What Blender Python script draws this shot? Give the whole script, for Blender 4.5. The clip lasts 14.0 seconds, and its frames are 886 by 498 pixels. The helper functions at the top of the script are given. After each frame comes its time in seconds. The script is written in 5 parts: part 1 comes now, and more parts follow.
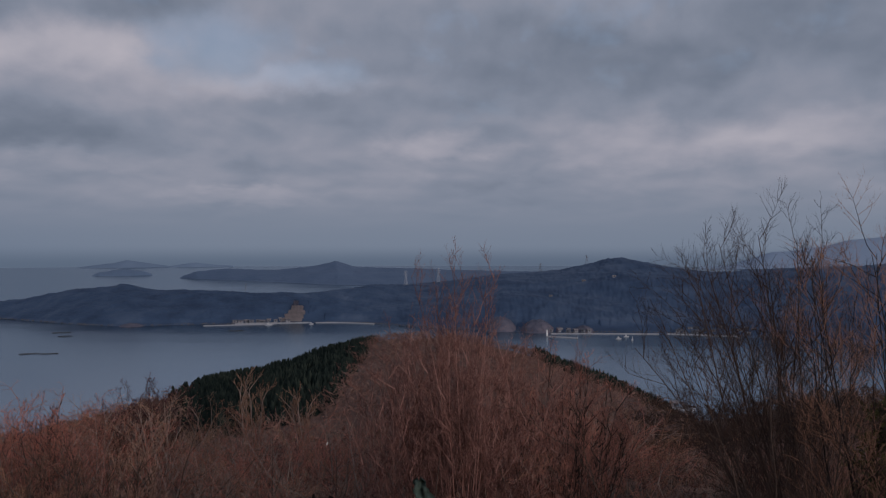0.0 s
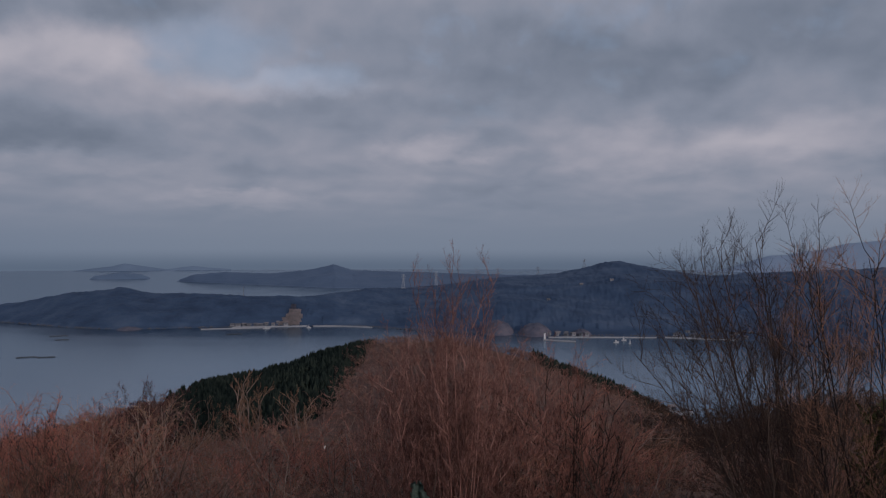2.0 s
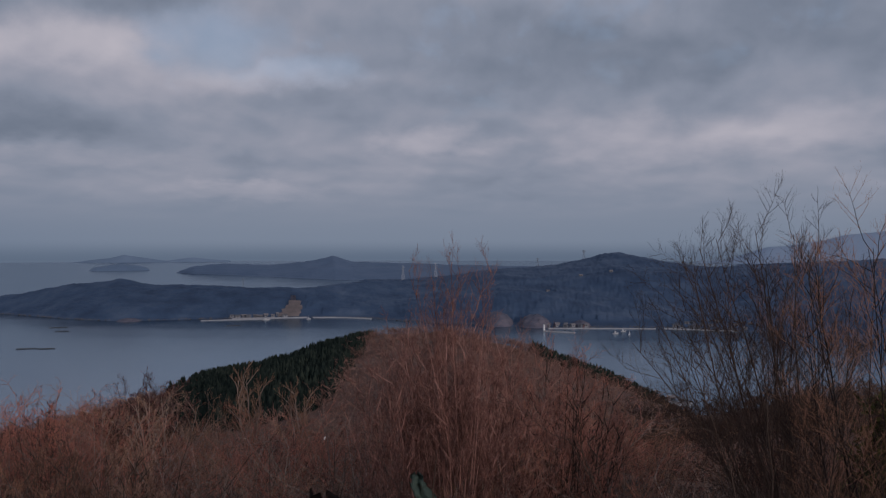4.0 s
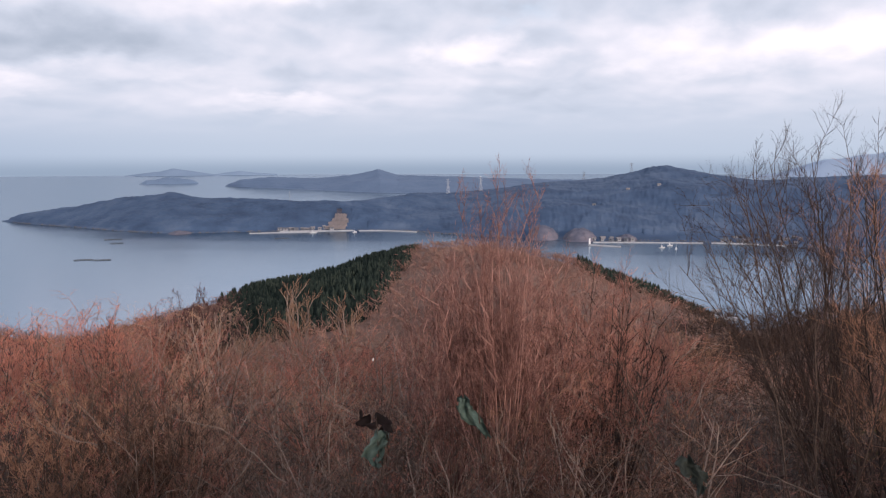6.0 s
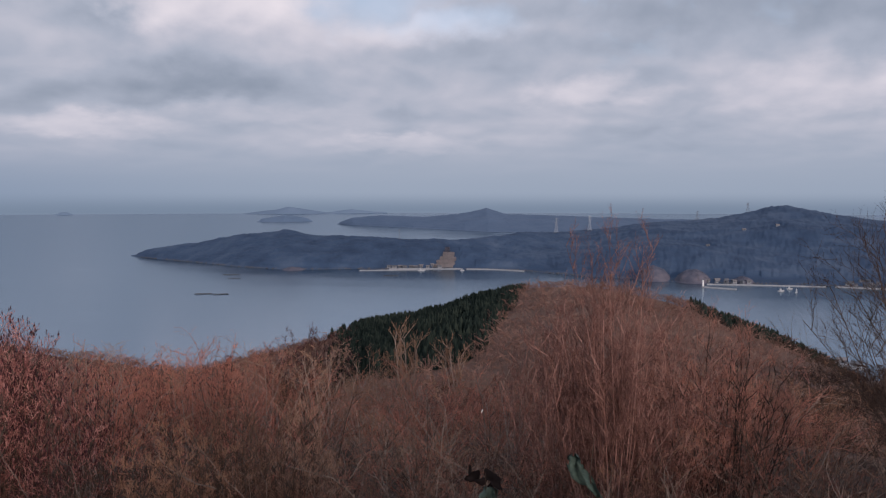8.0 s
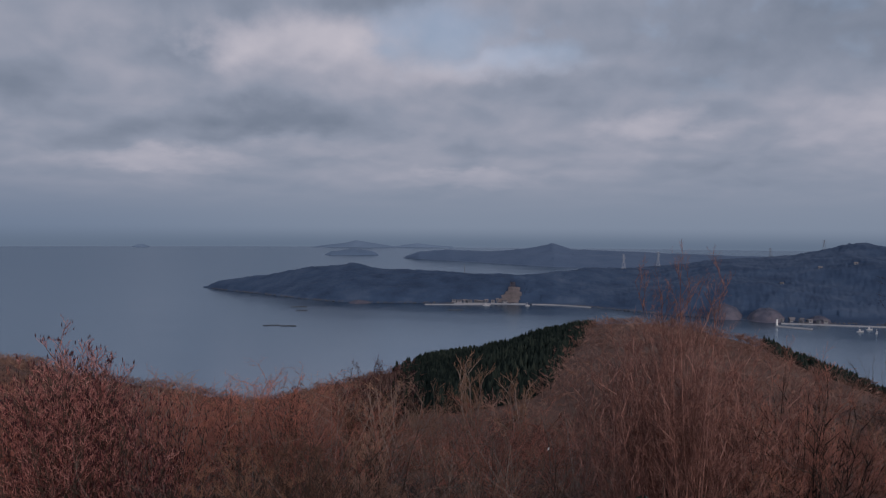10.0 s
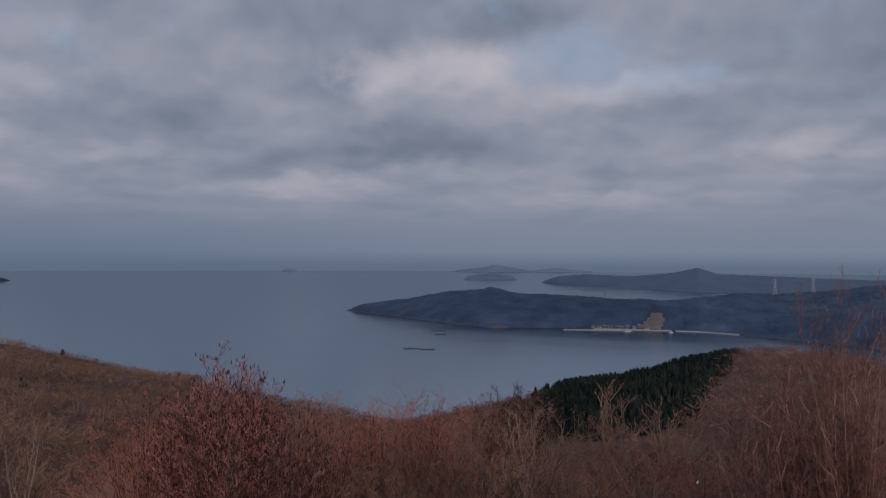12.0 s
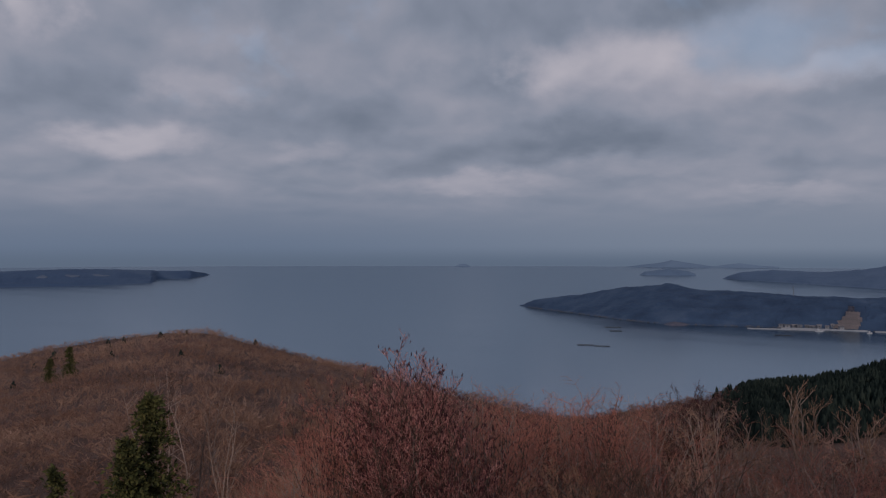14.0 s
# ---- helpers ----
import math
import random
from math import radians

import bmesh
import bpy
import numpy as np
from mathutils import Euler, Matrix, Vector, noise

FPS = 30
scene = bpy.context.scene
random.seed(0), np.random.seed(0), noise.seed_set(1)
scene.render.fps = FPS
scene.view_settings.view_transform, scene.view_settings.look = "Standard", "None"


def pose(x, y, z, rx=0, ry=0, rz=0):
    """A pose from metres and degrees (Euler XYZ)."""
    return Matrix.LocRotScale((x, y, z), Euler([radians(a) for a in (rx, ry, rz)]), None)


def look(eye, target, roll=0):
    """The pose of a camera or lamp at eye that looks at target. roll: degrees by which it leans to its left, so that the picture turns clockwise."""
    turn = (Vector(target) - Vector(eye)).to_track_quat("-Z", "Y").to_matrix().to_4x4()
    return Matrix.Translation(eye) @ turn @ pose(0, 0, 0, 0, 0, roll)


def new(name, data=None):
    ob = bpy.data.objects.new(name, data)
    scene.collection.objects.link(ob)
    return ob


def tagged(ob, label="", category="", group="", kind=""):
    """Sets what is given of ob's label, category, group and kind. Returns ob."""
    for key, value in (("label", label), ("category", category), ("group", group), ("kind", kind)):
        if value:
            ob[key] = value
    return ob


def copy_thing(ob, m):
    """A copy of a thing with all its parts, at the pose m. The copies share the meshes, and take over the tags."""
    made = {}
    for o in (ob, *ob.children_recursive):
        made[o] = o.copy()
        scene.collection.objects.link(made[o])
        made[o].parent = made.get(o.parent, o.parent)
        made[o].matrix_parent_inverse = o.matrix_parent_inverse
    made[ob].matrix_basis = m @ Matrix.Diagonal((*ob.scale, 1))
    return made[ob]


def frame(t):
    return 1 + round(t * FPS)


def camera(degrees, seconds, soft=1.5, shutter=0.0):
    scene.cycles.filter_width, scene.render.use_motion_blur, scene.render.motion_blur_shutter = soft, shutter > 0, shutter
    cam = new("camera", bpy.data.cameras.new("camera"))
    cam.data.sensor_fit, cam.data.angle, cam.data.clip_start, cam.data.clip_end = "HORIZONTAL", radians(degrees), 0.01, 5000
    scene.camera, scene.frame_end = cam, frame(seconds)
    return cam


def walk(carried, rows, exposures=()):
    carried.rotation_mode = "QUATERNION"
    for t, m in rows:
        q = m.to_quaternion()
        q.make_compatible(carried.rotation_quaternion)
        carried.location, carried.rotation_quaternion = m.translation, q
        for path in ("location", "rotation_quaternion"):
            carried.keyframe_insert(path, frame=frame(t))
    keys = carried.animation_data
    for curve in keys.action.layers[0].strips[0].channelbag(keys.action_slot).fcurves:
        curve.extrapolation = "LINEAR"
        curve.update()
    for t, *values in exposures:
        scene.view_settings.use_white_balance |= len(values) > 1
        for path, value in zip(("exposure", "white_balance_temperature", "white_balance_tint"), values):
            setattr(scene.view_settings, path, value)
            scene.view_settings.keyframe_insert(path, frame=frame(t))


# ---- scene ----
EYE = 100.0          # the lookout's eye height over the sea

cam = camera(55.57, 14.0, soft=1.25)
# seconds, x, y, z over EYE, yaw, pitch, roll
PATH = [
    (0.0, 0.0, 0.0, 0.0, 0.000, 0.000, 0.000),
    (0.5, 0.0, 0.0, 0.0, -0.071, 0.122, -0.008),
    (1.0, 0.0, 0.0, 0.0, -0.098, 0.351, -0.001),
    (1.5, 0.0, 0.0, 0.0, -0.112, 0.352, -0.008),
    (2.0, 0.0, 0.0, 0.0, -0.155, 0.235, -0.023),
    (4.5, 0.0, 0.0, 0.0, -0.207, -0.866, 0.024),
    (5.0, 0.0, 0.0, 0.01, -0.056, -3.325, 0.378),
    (5.5, 0.0, 0.0, 0.05, 0.391, -5.042, 0.235),
    (6.0, -0.02, 0.0, 0.17, 2.879, -6.247, 0.092),
    (6.5, -0.02, 0.0, 0.25, 4.477, -6.698, 0.151),
    (7.0, -0.04, 0.0, 0.32, 6.973, -6.741, -0.069),
    (7.5, -0.07, 0.0, 0.35, 7.951, -5.196, -0.054),
    (8.0, -0.07, 0.0, 0.35, 10.21, -3.604, -0.015),
    (10.5, -0.10, -0.02, 0.35, 16.737, -0.85, -0.216),
    (11.0, -0.11, -0.02, 0.35, 19.774, -0.245, 0.03),
    (11.5, -0.12, -0.03, 0.35, 22.109, 0.254, -0.144),
    (12.0, -0.13, -0.04, 0.35, 24.083, 0.347, -0.266),
    (12.5, -0.14, -0.05, 0.35, 27.489, 0.256, -0.31),
    (13.0, -0.16, -0.06, 0.35, 31.013, 0.259, -0.024),
    (13.5, -0.17, -0.08, 0.35, 33.603, 0.189, -0.069),
    (14.0, -0.18, -0.09, 0.35, 35.809, 0.006, -0.067),
]
EXPOSURES = [(0.0, -1.01, 5960, 10), (4.5, -0.88, 5960, 10), (5.0, -0.2, 6250, 10), (5.5, 0.30, 6400, 10), (6.0, 0.54, 6450, 10), (6.5, 0.59, 6450, 10),
             (7.0, 0.5, 6400, 10), (7.5, 0.2, 6300, 10), (8.0, -0.17, 6200, 10), (10.5, -0.81, 5960, 10), (14.0, -0.98, 5960, 10)]
walk(cam, [(t, pose(x, y, EYE + z, 90 + p, r, w)) for t, x, y, z, w, p, r in PATH], EXPOSURES)


# ---------------------------------------------------------------- light
def sky_world():
    """Dusk overcast: a Nishita sky behind broken grey cloud with pinkish lit edges."""
    world = bpy.data.worlds.new("sky")
    scene.world = world
    world.use_nodes = True
    nt = world.node_tree
    nt.nodes.clear()
    link = nt.links.new

    def node(kind, **props):
        n = nt.nodes.new(kind)
        for key, value in props.items():
            setattr(n, key, value)
        return n

    def val(x, socket):
        if isinstance(x, (int, float, tuple)):
            socket.default_value = x
        else:
            link(x, socket)

    def calc(op, a, b=0.0, c=0.0):
        n = node("ShaderNodeMath", operation=op)
        for s, x in zip(n.inputs, (a, b, c)):
            val(x, s)
        return n.outputs[0]

    def vec(op, a, b, out=0):
        n = node("ShaderNodeVectorMath", operation=op)
        val(a, n.inputs[0])
        val(b, n.inputs[1])
        return n.outputs[out]

    def ramp(x, lo, hi, a=0.0, b=1.0):
        n = node("ShaderNodeMapRange", interpolation_type="SMOOTHSTEP")
        for s, v in zip(n.inputs, (x, lo, hi, a, b)):
            val(v, s)
        return n.outputs[0]

    def mix(f, a, b):
        n = node("ShaderNodeMix", data_type="RGBA")
        val(f, n.inputs[0])
        val(a, n.inputs[6])
        val(b, n.inputs[7])
        return n.outputs[2]

    tc = node("ShaderNodeTexCoord").outputs["Generated"]
    sep = node("ShaderNodeSeparateXYZ")
    link(tc, sep.inputs[0])
    x, y, z = sep.outputs
    az = calc("MULTIPLY", calc("ARCTAN2", calc("MULTIPLY", x, -1.0), y), 57.29578)
    el = calc("MULTIPLY", calc("ARCSINE", z), 57.29578)
    comb = node("ShaderNodeCombineXYZ")
    link(az, comb.inputs[0])
    link(el, comb.inputs[1])
    plain = comb.outputs[0]

    # the deck seen in perspective: its lumps get flatter towards the horizon
    flat = node("ShaderNodeCombineXYZ")
    link(calc("MULTIPLY", az, 0.34), flat.inputs[0])
    link(calc("MULTIPLY", calc("LOGARITHM", calc("ADD", calc("MAXIMUM", el, 0.0), 2.4), 2.71828), 6.4), flat.inputs[1])
    deck = flat.outputs[0]

    def fbm(scale, shift, detail, rough, src):
        n = node("ShaderNodeTexNoise")
        n.inputs["Scale"].default_value = scale
        n.inputs["Detail"].default_value = detail
        n.inputs["Roughness"].default_value = rough
        link(vec("ADD", src, (shift, shift * 0.7, shift)), n.inputs["Vector"])
        return n

    def stir(src, by, amounts):
        return vec("ADD", src, vec("MULTIPLY", vec("SUBTRACT", by, (0.5, 0.5, 0.5)), amounts))

    warp = fbm(0.55, 3.1, 1.5, 0.45, deck).outputs["Color"]
    frayed = fbm(0.8, 9.4, 6.0, 0.54, deck).outputs["Color"]
    deck = stir(deck, warp, (1.0, 0.6, 0.0))
    broad = fbm(0.36, 7.3, 2.5, 0.5, deck).outputs[0]
    fine = fbm(0.62, 1.7, 4.0, 0.46, deck).outputs[0]
    # lit from above and to one side: lumps brighten on their upper rims
    rim = calc("SUBTRACT", fine, fbm(0.62, 1.7, 4.0, 0.46, vec("ADD", deck, (0.12, 0.42, 0.0))).outputs[0])
    tone = calc("MULTIPLY", calc("SUBTRACT", broad, 0.5), 0.42)
    tone = calc("ADD", tone, calc("MULTIPLY", calc("SUBTRACT", fine, 0.5), 0.23))
    tone = calc("ADD", tone, calc("MULTIPLY", rim, 0.30))
    place = stir(stir(plain, warp, (3.0, 0.8, 0.0)), frayed, (8.0, 2.8, 0.0))

    def patch(a, e, w, h, outer=1.45, inner=0.15):
        d = vec("LENGTH", vec("MULTIPLY", vec("SUBTRACT", place, (a, e, 0.0)), (1 / w, 1 / h, 0.0)), (0, 0, 0), 1)
        return ramp(d, outer, inner)

    # azimuth, elevation, half width, half height in degrees, strength: heavy banks, and thin bright places between them
    for a, e, w, h, s in BANKS:
        tone = calc("SUBTRACT", tone, calc("MULTIPLY", patch(a, e, w, h), s * 0.85))
    for a, e, w, h, s in BREAKS:
        tone = calc("ADD", tone, calc("MULTIPLY", patch(a, e, w, h, 1.35, 0.2), s))
    # low down the cloud deck runs into an even, hazy band
    tone = calc("MULTIPLY", tone, ramp(el, 0.3, 4.2, 0.10, 1.0))
    tone = calc("ADD", tone, 0.53)
    col = node("ShaderNodeValToRGB")
    link(tone, col.inputs[0])
    els = col.color_ramp.elements
    els[0].position, els[0].color = 0.10, (0.250, 0.290, 0.365, 1)
    els[1].position, els[1].color = 1.0, (0.92, 0.83, 0.86, 1)
    for p, c in ((0.30, (0.345, 0.380, 0.460, 1)), (0.48, (0.465, 0.490, 0.575, 1)), (0.72, (0.665, 0.635, 0.70, 1))):
        q = els.new(p)
        q.color = c
    # the haze is deeper and bluer over the open sea
    haze = mix(ramp(az, 12.0, 52.0), (0.368, 0.420, 0.515, 1.0), (0.276, 0.338, 0.450, 1.0))
    cloud = mix(ramp(el, 5.2, -0.2), col.outputs[0], haze)
    # thin places let the blue above through
    sky = node("ShaderNodeTexSky", sky_type="NISHITA", sun_disc=False)
    sky.sun_elevation, sky.sun_rotation = radians(SUN_ELEVATION), radians(SUN_TURN)
    blue = vec("MULTIPLY", sky.outputs[0], (0.11, 0.11, 0.11))
    gap = calc("MULTIPLY", ramp(fbm(0.6, 11.0, 4.0, 0.55, deck).outputs[0], 0.54, 0.72), ramp(el, 7.0, 12.0))
    gap = calc("MAXIMUM", calc("MULTIPLY", gap, 0.16), calc("MULTIPLY", calc("MAXIMUM", patch(14.8, 13.2, 4.5, 2.2), patch(9.5, 11.4, 5.0, 1.0)), 0.26))
    cloud = mix(gap, cloud, vec("ADD", blue, (0.34, 0.44, 0.64)))
    # below the horizon: the far sea, in haze
    out = mix(ramp(el, 0.35, -1.0), cloud, (0.225, 0.279, 0.369, 1.0))
    bg = node("ShaderNodeBackground")
    link(out, bg.inputs[0])
    bg.inputs[1].default_value = 1.0
    link(bg.outputs[0], node("ShaderNodeOutputWorld").inputs[0])


SUN_ELEVATION, SUN_TURN = 12.0, 150.0
BANKS = [
    (-14.0, 12.4, 17.0, 3.0, 0.26), (24.0, 7.9, 9.0, 1.2, 0.20), (6.0, 9.4, 6.0, 1.2, 0.08), (19.0, 15.6, 4.5, 1.2, 0.22),
    (33.4, 11.6, 4.6, 1.7, 0.24), (29.5, 6.6, 10.0, 1.2, 0.20), (43.0, 9.2, 7.5, 1.8, 0.16), (34.0, 15.2, 7.0, 1.6, 0.12),
    (60.0, 9.6, 5.0, 1.8, 0.18), (-2.0, 15.0, 8.0, 1.6, 0.08), (-24.0, 15.6, 7.0, 1.4, 0.16), (50.0, 8.6, 3.5, 1.0, 0.10),
]
BREAKS = [
    (22.6, 12.6, 5.2, 1.9, 0.36), (28.6, 11.9, 3.4, 1.7, 0.36), (0.4, 6.9, 4.6, 1.0, 0.24), (-14.0, 6.9, 7.5, 1.7, 0.25), (-24.0, 7.2, 6.0, 1.7, 0.24),
    (13.4, 3.6, 5.0, 0.7, 0.24), (33.6, 4.5, 5.6, 0.7, 0.22), (56.6, 6.9, 4.8, 1.2, 0.34), (45.0, 6.5, 3.0, 0.8, 0.16), (52.3, 10.6, 4.0, 1.0, 0.18),
    (61.5, 14.4, 2.5, 1.6, 0.30), (11.0, 11.0, 6.0, 0.9, 0.16), (47.0, 13.6, 6.0, 1.5, 0.10), (24.0, 5.6, 5.0, 0.8, 0.12), (17.0, 10.4, 5.0, 1.0, 0.12), (20.0, 9.6, 10.0, 3.2, 0.10), (40.0, 12.4, 12.0, 3.6, 0.07), (4.0, 12.0, 10.0, 4.0, 0.06),
]
sky_world()

sun = new("sun", bpy.data.lights.new("sun", "SUN"))
sun.data.energy, sun.data.angle, sun.data.color = 2.8, radians(6), (1.0, 0.795, 0.685)
_a, _e = radians(SUN_TURN), radians(SUN_ELEVATION)
sun.matrix_world = look((math.sin(_a) * math.cos(_e) * 300, math.cos(_a) * math.cos(_e) * 300, EYE + math.sin(_e) * 300), (0, 0, EYE))


# ---------------------------------------------------------------- materials
def material(name, colours, scale=4.0, rough=0.85, bump=0.0, bump_scale=20.0, vary=0.0, island=0.0, metal=0.0, spec=0.3, stretch=(1, 1, 1)):
    """Noise-mixed colours at two scales, shifted from object to object (vary) or from piece to piece (island)."""
    m = bpy.data.materials.new(name)
    m.use_nodes = True
    nt = m.node_tree
    b = nt.nodes["Principled BSDF"]
    b.inputs["Roughness"].default_value = rough
    b.inputs["Metallic"].default_value = metal
    b.inputs["Specular IOR Level"].default_value = spec
    tc = nt.nodes.new("ShaderNodeTexCoord")
    mp = nt.nodes.new("ShaderNodeMapping")
    mp.inputs["Scale"].default_value = stretch
    nt.links.new(tc.outputs["Object"], mp.inputs[0])
    n1 = nt.nodes.new("ShaderNodeTexNoise")
    n1.inputs["Scale"].default_value, n1.inputs["Detail"].default_value = scale, 6
    n2 = nt.nodes.new("ShaderNodeTexNoise")
    n2.inputs["Scale"].default_value, n2.inputs["Detail"].default_value = scale * 0.13, 3
    add = nt.nodes.new("ShaderNodeMath")
    add.operation = "MULTIPLY_ADD"
    add.inputs[1].default_value = 0.6
    half = nt.nodes.new("ShaderNodeMath")
    half.operation = "MULTIPLY"
    half.inputs[1].default_value = 0.4
    for n in (n1, n2):
        nt.links.new(mp.outputs[0], n.inputs["Vector"])
    nt.links.new(n2.outputs[0], half.inputs[0])
    nt.links.new(n1.outputs[0], add.inputs[0])
    nt.links.new(half.outputs[0], add.inputs[2])
    fac = add.outputs[0]
    for amount, kind, out in ((vary, "ShaderNodeObjectInfo", "Random"), (island, "ShaderNodeNewGeometry", "Random Per Island")):
        if amount:
            src = nt.nodes.new(kind)
            sh = nt.nodes.new("ShaderNodeMath")
            sh.operation = "MULTIPLY_ADD"
            sh.inputs[1].default_value = amount
            off = nt.nodes.new("ShaderNodeMath")
            off.operation = "SUBTRACT"
            off.inputs[1].default_value = amount / 2
            nt.links.new(fac, off.inputs[0])
            nt.links.new(src.outputs[out], sh.inputs[0])
            nt.links.new(off.outputs[0], sh.inputs[2])
            fac = sh.outputs[0]
    cr = nt.nodes.new("ShaderNodeValToRGB")
    els = cr.color_ramp.elements
    n = len(colours)
    els[0].position, els[1].position = 0.28, 0.72
    els[0].color, els[1].color = (*colours[0], 1), (*colours[-1], 1)
    for i in range(1, n - 1):
        els.new(0.28 + 0.44 * i / (n - 1)).color = (*colours[i], 1)
    nt.links.new(fac, cr.inputs[0])
    nt.links.new(cr.outputs[0], b.inputs["Base Color"])
    if bump:
        nb = nt.nodes.new("ShaderNodeTexNoise")
        nb.inputs["Scale"].default_value, nb.inputs["Detail"].default_value = bump_scale, 5
        nt.links.new(mp.outputs[0], nb.inputs["Vector"])
        bp = nt.nodes.new("ShaderNodeBump")
        bp.inputs["Strength"].default_value = min(1.0, bump)
        bp.inputs["Distance"].default_value = 1.0 / bump_scale
        nt.links.new(nb.outputs[0], bp.inputs["Height"])
        nt.links.new(bp.outputs[0], b.inputs["Normal"])
    return m


def water_material():
    """Rippled sea: a deep blue body under a blue-tinted gloss that grows towards grazing angles."""
    m = bpy.data.materials.new("sea_water")
    m.use_nodes = True
    nt = m.node_tree
    nt.nodes.clear()

    def noise_of(scale, detail, stretch=(1.0, 1.0, 1.0)):
        mp = nt.nodes.new("ShaderNodeMapping")
        mp.inputs["Scale"].default_value = stretch
        nt.links.new(tc.outputs["Object"], mp.inputs[0])
        n = nt.nodes.new("ShaderNodeTexNoise")
        n.inputs["Scale"].default_value, n.inputs["Detail"].default_value = scale, detail
        nt.links.new(mp.outputs[0], n.inputs["Vector"])
        return n.outputs[0]

    tc = nt.nodes.new("ShaderNodeTexCoord")
    slow = noise_of(0.0016, 3, (1.0, 3.0, 1.0))
    body = nt.nodes.new("ShaderNodeValToRGB")
    body.color_ramp.elements[0].position, body.color_ramp.elements[0].color = 0.35, (0.026, 0.051, 0.072, 1)
    body.color_ramp.elements[1].position, body.color_ramp.elements[1].color = 0.65, (0.032, 0.061, 0.085, 1)
    nt.links.new(slow, body.inputs[0])
    add = nt.nodes.new("ShaderNodeMath")
    add.operation = "MULTIPLY_ADD"
    add.inputs[1].default_value = 0.12
    nt.links.new(noise_of(0.9, 3), add.inputs[0])
    nt.links.new(noise_of(0.09, 5), add.inputs[2])
    bp = nt.nodes.new("ShaderNodeBump")
    bp.inputs["Strength"].default_value, bp.inputs["Distance"].default_value = 0.3, 0.5
    nt.links.new(add.outputs[0], bp.inputs["Height"])
    diffuse, gloss = nt.nodes.new("ShaderNodeBsdfDiffuse"), nt.nodes.new("ShaderNodeBsdfGlossy")
    nt.links.new(body.outputs[0], diffuse.inputs["Color"])
    gloss.inputs["Color"].default_value = (0.418, 0.487, 0.560, 1)
    # wind roughens some stretches more than others
    rough = nt.nodes.new("ShaderNodeMapRange")
    rough.inputs[3].default_value, rough.inputs[4].default_value = 0.10, 0.26
    nt.links.new(noise_of(0.004, 4, (1.0, 3.5, 1.0)), rough.inputs[0])
    nt.links.new(rough.outputs[0], gloss.inputs["Roughness"])
    fresnel = nt.nodes.new("ShaderNodeFresnel")
    fresnel.inputs["IOR"].default_value = 1.034
    for n in (diffuse, gloss, fresnel):
        nt.links.new(bp.outputs[0], n.inputs["Normal"])
    mix = nt.nodes.new("ShaderNodeMixShader")
    nt.links.new(fresnel.outputs[0], mix.inputs[0])
    nt.links.new(diffuse.outputs[0], mix.inputs[1])
    nt.links.new(gloss.outputs[0], mix.inputs[2])
    nt.links.new(mix.outputs[0], nt.nodes.new("ShaderNodeOutputMaterial").inputs[0])
    return m


WATER = water_material()
# near litter toned down: shade between the shrubs is put into its colour
LITTER = material("shaded_leaf_litter", [(0.0186, 0.0105, 0.00756), (0.0436, 0.0261, 0.0181), (0.0813, 0.0523, 0.0371)], 1.5, 0.95, 0.8, 6)
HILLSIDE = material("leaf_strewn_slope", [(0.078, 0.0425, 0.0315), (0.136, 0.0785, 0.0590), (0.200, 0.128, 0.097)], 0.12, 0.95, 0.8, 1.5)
# dark and brown bark toned down: the thicket's inner shade put into colour
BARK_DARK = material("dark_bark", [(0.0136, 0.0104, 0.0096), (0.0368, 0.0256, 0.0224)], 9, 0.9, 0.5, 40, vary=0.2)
BARK_MID = material("brown_bark", [(0.0474, 0.0304, 0.0234), (0.108, 0.0746, 0.0587)], 9, 0.9, 0.5, 40, vary=0.3)
BARK_PALE = material("pale_grey_bark", [(0.150, 0.106, 0.088), (0.400, 0.305, 0.252)], 9, 0.9, 0.5, 40, vary=0.3)
DEAD_WOOD = material("dead_wood", [(0.080, 0.056, 0.045), (0.270, 0.200, 0.162)], 9, 0.9, 0.5, 40, vary=0.4)
TWIG_RED = material("red_brown_twigs", [(0.038, 0.0130, 0.0098), (0.134, 0.0460, 0.0345), (0.380, 0.170, 0.127)], 5, 0.85, vary=0.7, island=0.3)
TWIG_BROWN = material("brown_twigs", [(0.037, 0.0174, 0.0100), (0.124, 0.0575, 0.0335), (0.355, 0.188, 0.118)], 5, 0.85, vary=0.7, island=0.3)
TWIG_GREY = material("mauve_grey_twigs", [(0.048, 0.0248, 0.0180), (0.128, 0.069, 0.050), (0.365, 0.225, 0.165)], 5, 0.85, vary=0.7, island=0.35)
TWIG_TAN = material("tan_brown_twigs", [(0.104, 0.053, 0.035), (0.220, 0.118, 0.081), (0.410, 0.252, 0.182)], 5, 0.85, vary=0.3, island=0.4)
TWIG_HAZE = material("dull_red_twigs", [(0.090, 0.040, 0.032), (0.200, 0.096, 0.079), (0.380, 0.212, 0.176)], 5, 0.85, island=0.4)
TWIG_PALE = material("pale_tan_twigs", [(0.170, 0.092, 0.058), (0.430, 0.260, 0.170)], 5, 0.85, vary=0.3, island=0.4)
TWIG_DARK = material("dark_twigs", [(0.019, 0.0115, 0.0092), (0.066, 0.037, 0.028)], 5, 0.85, vary=0.2, island=0.4)
TWIG_PINK = material("pinkish_twigs", [(0.190, 0.058, 0.041), (0.550, 0.225, 0.160)], 5, 0.85, vary=0.4, island=0.4)
